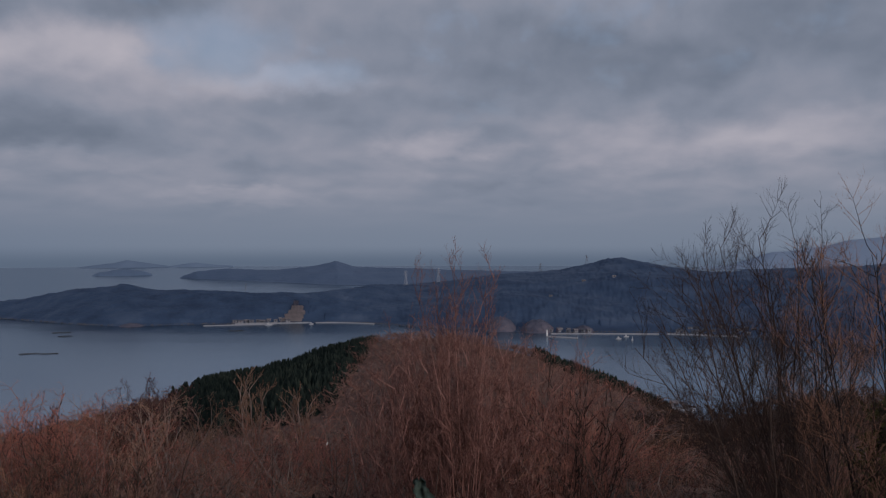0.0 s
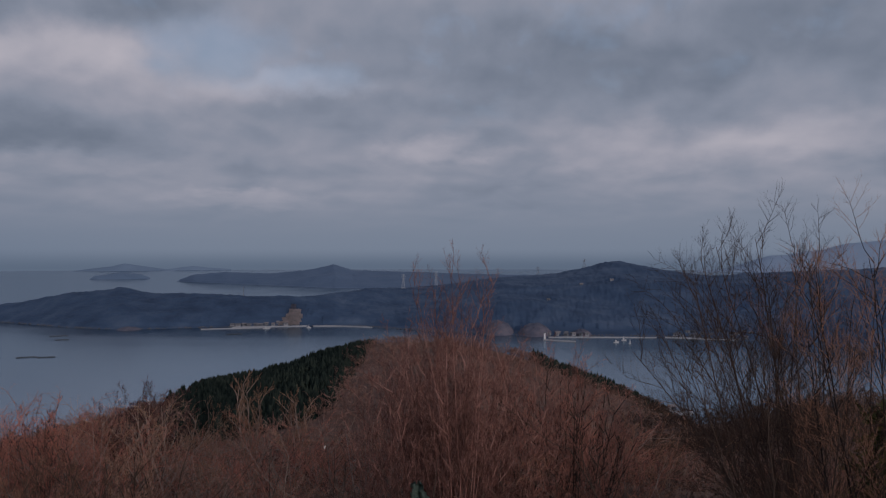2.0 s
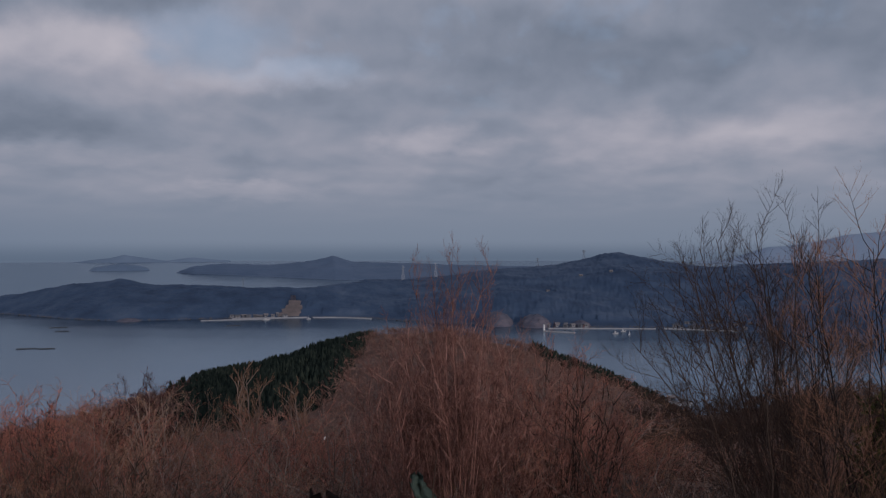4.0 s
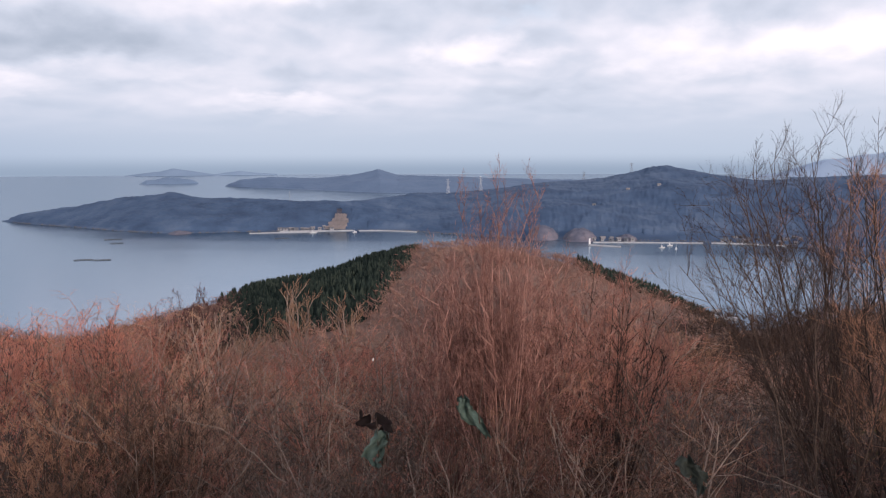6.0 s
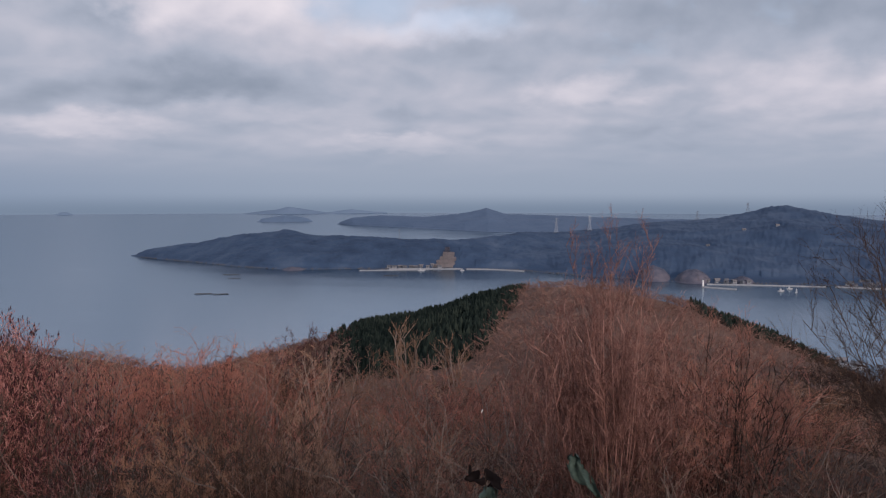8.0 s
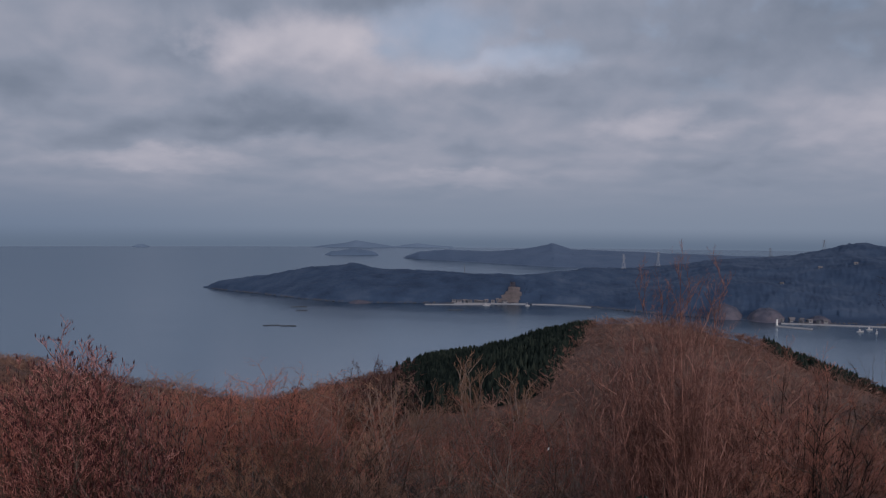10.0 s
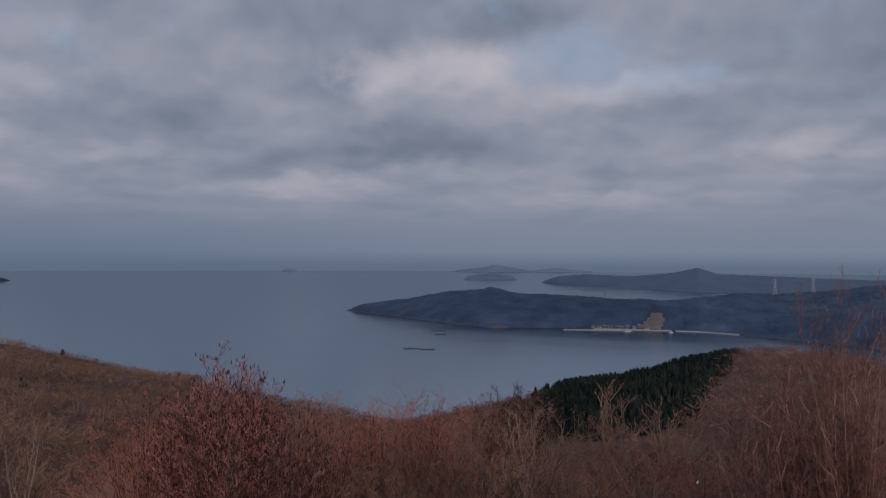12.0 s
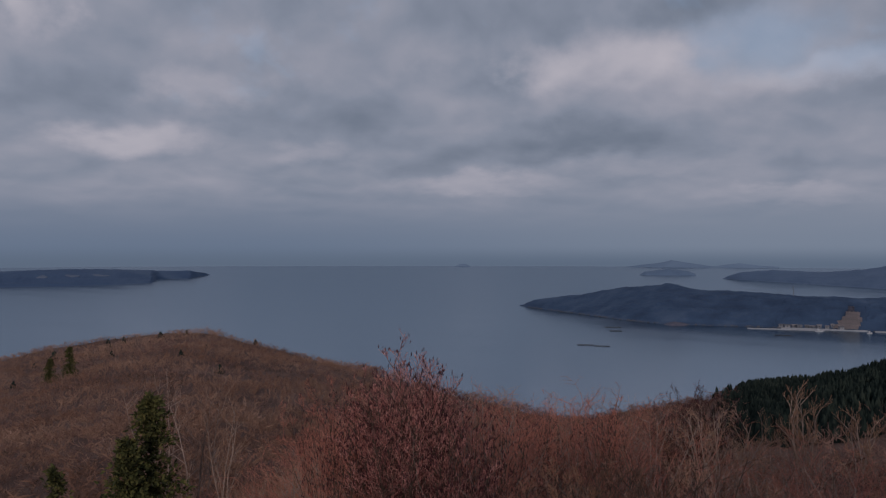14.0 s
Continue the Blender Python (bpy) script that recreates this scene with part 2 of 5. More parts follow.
TWIG_ROSE = material("rose_red_twigs", [(0.150, 0.047, 0.045), (0.370, 0.134, 0.118), (0.660, 0.340, 0.285)], 5, 0.85, island=0.5)
BUD = material("dark_red_buds", [(0.034, 0.009, 0.013), (0.085, 0.022, 0.028)], 20, 0.7, island=0.4)
# darker copy of WOODS, with the right slope's shade in its colour
SHADE_WOODS = material("shade_dark_bare_woods", [(0.026, 0.0165, 0.0130), (0.064, 0.039, 0.029), (0.125, 0.080, 0.060)], 0.05, 0.95, island=0.28)
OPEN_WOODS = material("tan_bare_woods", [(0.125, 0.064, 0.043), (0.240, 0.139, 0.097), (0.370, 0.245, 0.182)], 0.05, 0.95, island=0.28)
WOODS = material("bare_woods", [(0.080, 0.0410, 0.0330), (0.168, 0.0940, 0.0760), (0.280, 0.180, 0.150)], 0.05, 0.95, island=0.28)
CONIFER = material("conifer_needles", [(0.010, 0.0165, 0.0150), (0.018, 0.0275, 0.0235), (0.032, 0.042, 0.033)], 0.15, 0.95, island=0.3, spec=0.1)
CONIFER_NEAR = material("cedar_foliage", [(0.022, 0.028, 0.009), (0.062, 0.068, 0.020), (0.120, 0.112, 0.036)], 2, 0.9, island=0.5)
# distance haze is put into the blue of the far land's base colours
SHORE_WOODS = material("hazed_shore_woods", [(0.0170, 0.0345, 0.074), (0.041, 0.073, 0.134), (0.090, 0.126, 0.190)], 0.03, 0.95, island=0.22)
FAR_WOODS = material("hazed_far_woods", [(0.080, 0.126, 0.206), (0.114, 0.162, 0.244)], 0.012, 0.95, island=0.08)
ISLE_WOODS = material("hazed_isle_woods", [(0.100, 0.154, 0.238), (0.128, 0.184, 0.270)], 0.010, 0.95, island=0.05)
OUTER_WOODS = material("hazed_outer_isle_woods", [(0.135, 0.197, 0.286), (0.158, 0.220, 0.312)], 0.010, 0.95, island=0.05)
MOUNTAIN = material("haze_blue_mountain", [(0.225, 0.30, 0.415), (0.265, 0.335, 0.44)], 0.004, 0.95)
# shore rocks and knolls: haze put into their blued base colours
EARTH = material("bare_earth", [(0.060, 0.072, 0.094), (0.128, 0.128, 0.140)], 0.12, 0.95, 0.3, 1.5)
CUT_EARTH = material("cut_earth", [(0.210, 0.190, 0.195), (0.390, 0.330, 0.318)], 0.10, 0.95, 0.3, 1.5)
KNOLL = material("scrubby_rock", [(0.052, 0.064, 0.100), (0.092, 0.094, 0.128), (0.165, 0.150, 0.178)], 0.10, 0.95, 0.3, 1.5)
# headland woods and fields carry haze-blue in their colour
HEAD_WOODS = material("hazed_headland_woods", [(0.038, 0.072, 0.146), (0.055, 0.094, 0.170), (0.090, 0.132, 0.204)], 0.008, 0.95, island=0.08)
FIELD = material("hazed_stubble_field", [(0.105, 0.135, 0.190), (0.150, 0.175, 0.225)], 0.05, 0.95)
CONCRETE = material("pale_concrete", [(0.20, 0.215, 0.24), (0.33, 0.345, 0.37)], 0.3, 0.8, 0.3, 2)
WHITE = material("white_paint", [(0.68, 0.69, 0.70), (0.8, 0.8, 0.8)], 1.0, 0.6)
PYLON_PAINT = material("pale_grey_paint", [(0.27, 0.31, 0.37), (0.35, 0.39, 0.45)], 1.0, 0.6)
BOAT_PAINT = material("grey_boat_paint", [(0.30, 0.32, 0.35), (0.46, 0.48, 0.50)], 1.0, 0.6)
STEEL = material("galvanised_steel", [(0.55, 0.57, 0.60), (0.72, 0.73, 0.75)], 1.0, 0.5, metal=0.2)
DARK_STEEL = material("weathered_steel", [(0.10, 0.11, 0.13), (0.16, 0.17, 0.19)], 1.0, 0.6, metal=0.2)
# far houses greyed and blued: haze is put into walls and roofs
WALL_PAINT = material("house_walls", [(0.10, 0.112, 0.138), (0.24, 0.255, 0.285)], 0.5, 0.85, vary=0.6)
ROOF_TILE = material("roof_tiles", [(0.085, 0.095, 0.115), (0.19, 0.18, 0.19)], 0.6, 0.8, vary=0.7)
TIMBER = material("wet_timber", [(0.03, 0.035, 0.045), (0.07, 0.075, 0.085)], 2.0, 0.7, vary=0.2)
BUOY = material("black_floats", [(0.02, 0.022, 0.026), (0.05, 0.055, 0.06)], 2.0, 0.5)
NET = material("green_netting", [(0.075, 0.125, 0.11), (0.17, 0.24, 0.205)], 12, 0.8, 0.5, 60)
NET_DULL = material("grey_green_netting", [(0.040, 0.052, 0.046), (0.085, 0.100, 0.088)], 12, 0.85, 0.5, 60)
DEAD_LEAF = material("dark_dead_leaves", [(0.006, 0.004, 0.004), (0.022, 0.012, 0.012)], 14, 0.8)
PAPER = material("white_scrap", [(0.6, 0.58, 0.56), (0.75, 0.73, 0.7)], 8, 0.7)


# ---------------------------------------------------------------- mesh helpers
def thing(name, m, label, category, group=""):
    ob = new(name)
    ob.empty_display_size = 0.3
    ob.matrix_world = m
    return tagged(ob, label, category, group)


def mesh_of(name, verts, faces, mat, smooth=True):
    me = bpy.data.meshes.new(name)
    me.from_pydata([tuple(v) for v in verts], [], [tuple(f) for f in faces])
    me.materials.append(mat)
    if smooth:
        me.polygons.foreach_set("use_smooth", [True] * len(me.polygons))
    me.update()
    return me


def child(name, mesh, parent, label=""):
    ob = new(name, mesh)
    ob.parent = parent
    return tagged(ob, label)


def part(name, bm, mat, parent, label="", smooth=False):
    me = bpy.data.meshes.new(name)
    bmesh.ops.recalc_face_normals(bm, faces=bm.faces)
    bm.to_mesh(me)
    bm.free()
    me.materials.append(mat)
    if smooth:
        me.polygons.foreach_set("use_smooth", [True] * len(me.polygons))
    return child(name, me, parent, label)


def box(bm, x0, x1, y0, y1, z0, z1):
    v = [bm.verts.new((x, y, z)) for z in (z0, z1) for x, y in ((x0, y0), (x1, y0), (x1, y1), (x0, y1))]
    for f in ((3, 2, 1, 0), (4, 5, 6, 7), (0, 1, 5, 4), (1, 2, 6, 5), (2, 3, 7, 6), (3, 0, 4, 7)):
        bm.faces.new([v[i] for i in f])


def bar(bm, a, b, r0, r1=None, sides=4):
    a, b = Vector(a), Vector(b)
    r1 = r0 if r1 is None else r1
    q = (b - a).to_track_quat("Z", "Y")
    rings = []
    for p, r in ((a, r0), (b, r1)):
        rings.append([bm.verts.new(p + q @ Vector((math.cos(2 * math.pi * i / sides) * r, math.sin(2 * math.pi * i / sides) * r, 0))) for i in range(sides)])
    for i in range(sides):
        j = (i + 1) % sides
        bm.faces.new((rings[0][i], rings[0][j], rings[1][j], rings[1][i]))
    bm.faces.new(rings[0][::-1])
    bm.faces.new(rings[1])


def tubes(segments, sides=3):
    """Vertices and faces of many tapered twigs; a segment is (from, to, radius, radius)."""
    a = np.array([s[0] for s in segments], float)
    b = np.array([s[1] for s in segments], float)
    ra = np.array([s[2] for s in segments])[:, None]
    rb = np.array([s[3] for s in segments])[:, None]
    d = b - a
    d /= np.linalg.norm(d, axis=1)[:, None] + 1e-9
    side = np.cross(d, np.where(np.abs(d[:, 2:3]) > 0.9, [[1.0, 0, 0]], [[0, 0, 1.0]]))
    side /= np.linalg.norm(side, axis=1)[:, None] + 1e-9
    up = np.cross(d, side)
    n = len(a)
    v = np.zeros((n, 2 * sides, 3))
    for i in range(sides):
        c, s = math.cos(2 * math.pi * i / sides), math.sin(2 * math.pi * i / sides)
        o = side * c + up * s
        v[:, i], v[:, sides + i] = a + o * ra, b + o * rb
    base = (np.arange(n) * 2 * sides)[:, None]
    f = np.concatenate([np.hstack([base + i, base + (i + 1) % sides, base + sides + (i + 1) % sides, base + sides + i]) for i in range(sides)])
    return v.reshape(-1, 3), f


def spikes(segments):
    """Twig ends that taper to a point."""
    a = np.array([s[0] for s in segments], float)
    b = np.array([s[1] for s in segments], float)
    r = np.array([s[2] for s in segments])[:, None]
    d = b - a
    d /= np.linalg.norm(d, axis=1)[:, None] + 1e-9
    side = np.cross(d, np.where(np.abs(d[:, 2:3]) > 0.9, [[1.0, 0, 0]], [[0, 0, 1.0]]))
    side /= np.linalg.norm(side, axis=1)[:, None] + 1e-9
    up = np.cross(d, side)
    v = np.stack([a + side * r, a + (up * 0.87 - side * 0.5) * r, a - (up * 0.87 + side * 0.5) * r, b], 1)
    base = (np.arange(len(a)) * 4)[:, None]
    f = np.concatenate([base + np.array([[i, (i + 1) % 3, 3]]) for i in range(3)])
    return v.reshape(-1, 3), f


def scatter(template_v, template_f, places, scales, turns, jitter=0.0, lean=None):
    """One big mesh of many copies of a small template, each with its own size, turn and jitter."""
    rng = np.random.default_rng(len(places))
    n, k = len(places), len(template_v)
    v = np.repeat(template_v[None], n, 0)
    if jitter:
        v = v * (1 + rng.uniform(-jitter, jitter, v.shape))
    v = v * scales[:, None, :]
    c, s = np.cos(turns)[:, None], np.sin(turns)[:, None]
    x, y = v[..., 0] * c - v[..., 1] * s, v[..., 0] * s + v[..., 1] * c
    v = np.stack([x, y, v[..., 2]], -1) + places[:, None, :]
    f = (template_f[None] + (np.arange(n) * k)[:, None, None]).reshape(-1, template_f.shape[1])
    return v.reshape(-1, 3), f


def polar(bearing, dist):
    a = np.radians(bearing)
    return -np.sin(a) * dist, np.cos(a) * dist


def at(bearing, dist, z=0.0, turn=0.0):
    x, y = polar(bearing, dist)
    return pose(float(x), float(y), z, 0, 0, turn)


# ---------------------------------------------------------------- the near mountain
def waves(x, y, size, seed):
    """Smooth uneven relief of about -1 to 1."""
    rng = np.random.default_rng(seed)
    total = 0.0
    for k in range(7):
        a, p = rng.uniform(0, 6.28, 2)
        w = size * rng.uniform(0.5, 1.6)
        total = total + np.sin((x * np.cos(a) + y * np.sin(a)) * 6.28 / w + p)
    return total / 4.0


def spur(x, y, bearing, crest_d, crest_z, left, right, rounding):
    """A ridge that runs out from the lookout: crest heights by distance, falling to both sides."""
    a = math.radians(bearing)
    along = -math.sin(a) * x + math.cos(a) * y
    across = math.cos(a) * x + math.sin(a) * y
    crest = np.interp(along, crest_d, crest_z)
    k = np.where(across < 0, left, right)
    return crest - k * (np.sqrt(across ** 2 + rounding ** 2) - rounding)


def ground_z(x, y):
    x, y = np.asarray(x, float), np.asarray(y, float)
    r = np.hypot(x, y)
    base = np.interp(r, [0, 2.5, 5, 8, 14, 28, 50, 100, 200, 350, 500, 700], [-1.65, -1.8, -3.9, -5.9, -7.0, -8.2, -13.5, -34, -66, -92, -104, -115])
    bearing = np.degrees(np.arctan2(-x, y))
    base = base - 3.0 * np.clip((bearing - 42) / 8, 0, 1) * np.clip((r - 12) / 10, 0, 1) * np.clip((75 - r) / 20, 0, 1)
    out = [-400, -60, 60, 150, 240, 330, 420, 520, 900]
    a = spur(x, y, 0.8, out, [-400, -300, -46, -29.4, -30.2, -33.4, -66, -106, -130], 0.268, 0.31, 15)
    a = a - 0.009 * np.clip(x - 58, 0, 200) ** 2 * np.clip((y - 150) / 100, 0, 1)
    b = spur(x, y, 53, [-400, 0, 60, 90, 140, 200, 280, 380, 500, 900], [-400, -120, -24, -22, -24.2, -25.6, -26.2, -60, -106, -130], 0.15, 0.30, 12)
    c = spur(x, y, -27, [-400, 0, 60, 110, 180, 260, 400, 900], [-400, -120, -25, -22, -28, -56, -106, -130], 0.36, 0.25, 12)
    h = np.stack([base, a, b, c])
    top = h.max(0)
    smooth = top + np.log(np.exp((h - top) / 2.5).sum(0)) * 2.5 - 0.4
    z = np.where(r < 14, base, base + (smooth - base) * np.clip((r - 14) / 30, 0, 1))
    # unseen rise added behind the lookout to keep the low sun off that side's slope
    u, w = 0.5 * x - 0.866 * y, 0.866 * x + 0.5 * y
    z = z + 16.5 * np.exp(-0.5 * ((u - 30) / 9) ** 2 - 0.5 * ((w - 16) / 8) ** 2)
    # unseen nearer brow, added to shade the shrubs just below the lookout
    z = z + 8.1 * np.exp(-0.5 * ((u - 13) / 4.2) ** 2 - 0.5 * (w / 10) ** 2)
    rough = np.clip((r - 12) / 60, 0, 1)
    return EYE + z + rough * (0.9 * waves(x, y, 45, 3) + 0.35 * waves(x, y, 14, 5))


def build_ground():
    nb, radii = 360, np.concatenate([np.linspace(0.4, 14, 18), np.geomspace(15, 900, 96)])
    ang = np.linspace(0, 2 * math.pi, nb, endpoint=False)
    R, A = np.meshgrid(radii, ang, indexing="ij")
    X, Y = -np.sin(A) * R, np.cos(A) * R
    V = np.stack([X, Y, ground_z(X, Y)], -1).reshape(-1, 3)
    V = np.vstack([V, [[0, 0, EYE - 1.65]]])
    F = []
    for i in range(len(radii) - 1):
        for j in range(nb):
            k = (j + 1) % nb
            F.append((i * nb + j, i * nb + k, (i + 1) * nb + k, (i + 1) * nb + j)[::-1])
    F += [(len(V) - 1, (j + 1) % nb, j)[::-1] for j in range(nb)]
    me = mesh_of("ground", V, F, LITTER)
    # far slope gets the lighter litter colour; shade is put into the near one
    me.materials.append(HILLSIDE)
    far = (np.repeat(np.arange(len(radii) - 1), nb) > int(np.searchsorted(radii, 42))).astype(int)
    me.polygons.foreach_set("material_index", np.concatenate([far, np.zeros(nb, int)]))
    ob = new("ground", me)
    return tagged(ob, "hillside of brown leaf litter and earth under bare shrubs", "hillside", kind="structure")


def build_water():
    nb, radii = 120, (150, 500, 1000, 1800, 3000, 4980)
    V = [(math.sin(2 * math.pi * j / nb) * r, math.cos(2 * math.pi * j / nb) * r, 0) for r in radii for j in range(nb)]
    F = [(i * nb + j, (i + 1) * nb + j, (i + 1) * nb + (j + 1) % nb, i * nb + (j + 1) % nb) for i in range(len(radii) - 1) for j in range(nb)]
    F.append(tuple(range(nb)))
    ob = new("water", mesh_of("water", V, F, WATER))
    return tagged(ob, "calm slate-blue sea with faint ripples in the bay", "sea", kind="structure")


build_ground()
build_water()


# ---------------------------------------------------------------- far land
def cleared(bearing, dist):
    """The stepped cutting above the little harbour, and the strip of houses along the bay."""
    cut = ((np.abs(bearing - 10.1 + 0.013 * (dist - 1157)) < 0.66) & (dist < 1198)) | ((np.abs(bearing - 9.6) < 0.5) & (dist < 1214))
    strip = (bearing < 14.2) & (bearing > 8.0) & (dist < 1176)
    yards = (np.hypot((bearing + 9.5) * 22, dist - 1300) < 11) | (np.hypot((bearing + 11.5) * 22, dist - 1290) < 11) | (np.hypot((bearing + 7.3) * 22, dist - 1200) < 11)
    return cut | strip | yards | ((bearing < -5.0) & (bearing > -20.0) & (dist < 1056))


class Land:
    """A stretch of coast seen across the water. Nodes: bearing, front shore, crest, back shore (metres off), crest height."""

    def __init__(self, nodes, seed, relief=0.12, shape=1.25):
        self.n = np.array(nodes, float)[::-1]
        if self.n[0, 0] > self.n[-1, 0]:
            self.n = self.n[::-1]
        self.seed, self.relief, self.shape = seed, relief, shape
        fine = np.linspace(self.n[0, 0], self.n[-1, 0], 600)
        kern = np.hanning(9)
        kern /= kern.sum()
        self.b = fine
        self.rows = []
        for k in range(1, 5):
            row = np.interp(fine, self.n[:, 0], self.n[:, k])
            self.rows.append(np.convolve(np.pad(row, 4, mode="edge"), kern, "valid"))

    def z(self, bearing, dist):
        front, crest, back, top = (np.interp(bearing, self.b, r) for r in self.rows)
        v = np.where(dist < crest, (crest - dist) / np.maximum(crest - front, 1), (dist - crest) / np.maximum(back - crest, 1))
        x, y = polar(bearing, dist)
        h = top * (1 - np.clip(v, 0, 2) ** self.shape)
        lumps = waves(x, y, 260, self.seed) * (0.8 + 0.4 * waves(x, y, 140, self.seed + 2)) + 0.28 * waves(x, y, 95, self.seed + 1) * waves(x, y, 210, self.seed + 3)
        h = h + self.relief * top * lumps * np.clip(v * 2.2, 0, 1) * np.clip((1 - v) * 4, 0, 1)
        return np.where(v > 1, -(v - 1) * 30, h)

    def build(self, name, mat, label, category, nb=260, nd=44):
        bs = np.linspace(self.b[0], self.b[-1], nb)
        t = np.linspace(-0.03, 1.03, nd)
        V = np.zeros((nb, nd, 3))
        front, crest, back, top = (np.interp(bs, self.b, r) for r in self.rows)
        for j, u in enumerate(t):
            d = front + (back - front) * u
            V[:, j, 0], V[:, j, 1] = polar(bs, d)
            V[:, j, 2] = self.z(bs, d)
        idx = np.arange(nb * nd).reshape(nb, nd)
        F = np.stack([idx[:-1, :-1], idx[:-1, 1:], idx[1:, 1:], idx[1:, :-1]], -1).reshape(-1, 4)
        ob = new(name, mesh_of(name, V.reshape(-1, 3), F, mat))
        return tagged(ob, label, category, kind="structure")


def crown_template(seed):
    """A small lumpy crown, its outline uneven."""
    rng = np.random.default_rng(seed)
    bm = bmesh.new()
    bmesh.ops.create_icosphere(bm, subdivisions=1, radius=1.0)
    for v in bm.verts:
        v.co *= rng.uniform(0.72, 1.25)
    bm.verts.index_update()
    v = np.array([v.co[:] for v in bm.verts])
    v[:, 2] = np.maximum(v[:, 2], -0.05)
    f = np.array([[q.index for q in p.verts] for p in bm.faces])
    bm.free()
    # drop what hides below
    keep = [k for k in range(len(f)) if v[f[k]][:, 2].mean() > -0.04]
    return v, f[keep]


def canopy(land, name, mat, label, seed, nb, nd, height, low=3.0):
    """The joined crowns of far woods: an uneven, lumpy roof over the slope that faces the lookout and its crest."""
    bs = np.linspace(land.b[0], land.b[-1], nb)
    front, crest, back, top = (np.interp(bs, land.b, r) for r in land.rows)
    V = np.zeros((nb, nd, 3))
    rng = np.random.default_rng(seed)
    rough = np.zeros((nb, nd))
    for span, amount in ((3, 0.24), (7, 0.28), (15, 0.34)):
        k = np.hanning(span + 2)[1:-1]
        k /= np.sqrt((k ** 2).sum())
        layer = rng.normal(0, 1, (nb, nd))
        layer = np.apply_along_axis(lambda q: np.convolve(q, k, "same"), 0, layer)
        k = np.hanning(max(3, span // 2) + 2)[1:-1]
        k /= np.sqrt((k ** 2).sum())
        rough += amount * 0.34 * np.apply_along_axis(lambda q: np.convolve(q, k, "same"), 1, layer)
    for j, u in enumerate(np.linspace(0, 1, nd)):
        d = front + (crest + (back - crest) * 0.3 - front) * u
        x, y = polar(bs, d)
        z = land.z(bs, d)
        lumps = 0.62 + rough[:, j] + 0.25 * waves(x, y, 90, seed + 3)
        grown = np.clip((z - low - 1.5 * waves(x, y, 60, 9)) / 1.5, 0, 1) * np.where(cleared(bs, d), 0, 1)
        V[:, j, 0], V[:, j, 1], V[:, j, 2] = x, y, z + np.where(grown > 0, height * lumps * grown, -1.0)
    idx = np.arange(nb * nd).reshape(nb, nd)
    F = np.stack([idx[:-1, :-1], idx[:-1, 1:], idx[1:, 1:], idx[1:, :-1]], -1).reshape(-1, 4)
    me = mesh_of(name, V.reshape(-1, 3), F, mat)
    me.shade_smooth()
    return tagged(new(name, me), label, "woods", kind="stuff")


PENINSULA = Land([
    (30.6, 1500, 1504, 1508, 0.6), (30.1, 1462, 1482, 1510, 4), (29.6, 1440, 1475, 1512, 10), (28.4, 1385, 1450, 1520, 15), (26.6, 1318, 1430, 1525, 22), (23.9, 1222, 1380, 1510, 36.6),
    (21.6, 1176, 1360, 1520, 41), (20.7, 1166, 1360, 1520, 46), (19.6, 1160, 1340, 1520, 39), (18.6, 1160, 1325, 1520, 35), (15.3, 1160, 1280, 1480, 36), (13.0, 1160, 1260, 1440, 33),
    (10.7, 1155, 1250, 1430, 34), (9.2, 1155, 1250, 1440, 32), (7.7, 1150, 1260, 1480, 35), (5.0, 1134, 1330, 1600, 40),
    (2.5, 1092, 1400, 1700, 38), (0.0, 1060, 1450, 1750, 41), (-3.8, 1040, 1450, 1800, 54), (-5.7, 1013, 1480, 1800, 55),
    (-7.9, 1008, 1500, 1800, 61), (-9.7, 1018, 1500, 1800, 71), (-11.0, 1027, 1500, 1800, 80), (-11.9, 1029, 1500, 1800, 84), (-13.5, 1032, 1500, 1800, 75),
    (-15.6, 1029, 1500, 1800, 65), (-17.9, 1024, 1500, 1800, 58), (-22, 1008, 1500, 1800, 66), (-28, 987, 1500, 1800, 74), (-36, 945, 1500, 1800, 60)], 21, 0.2, 1.6)
FAR_CAPE = Land([
    (17.4, 3034, 3042, 3050, 1), (17.0, 2990, 3012, 3040, 9), (16.4, 2925, 2980, 3060, 22), (14.5, 2790, 2900, 3050, 33), (11.5, 2590, 2800, 3000, 30), (9.3, 2460, 2700, 2900, 41), (8.2, 2410, 2700, 2900, 50),
    (7.2, 2360, 2700, 2900, 61), (6.0, 2340, 2700, 2900, 42), (2.6, 2300, 2700, 2900, 37), (0, 2300, 2700, 2900, 33), (-4, 2300, 2700, 2900, 28),
    (-9, 2300, 2700, 2900, 25), (-14, 2300, 2700, 2900, 28)], 33, 0.10)
HEADLAND = Land([
    (51.3, 3340, 3350, 3360, 1), (52.5, 2970, 3058, 3146, 23), (54.6, 2860, 2970, 3080, 25), (54.9, 2563, 2860, 3025, 30), (57, 2464, 2750, 2970, 36),
    (60, 2420, 2695, 2915, 39), (65, 2420, 2695, 2915, 33), (70, 2420, 2695, 2915, 42), (78, 2420, 2695, 2915, 25)], 41, 0.08)
ISLE = Land([(22.7, 3350, 3360, 3370, 1), (22.3, 3320, 3370, 3420, 9), (21.4, 3310, 3380, 3450, 17), (20.9, 3310, 3380, 3450, 22), (20.2, 3310, 3380, 3450, 18), (19.6, 3330, 3370, 3420, 13), (19.0, 3350, 3360, 3370, 1)], 51, 0.05)
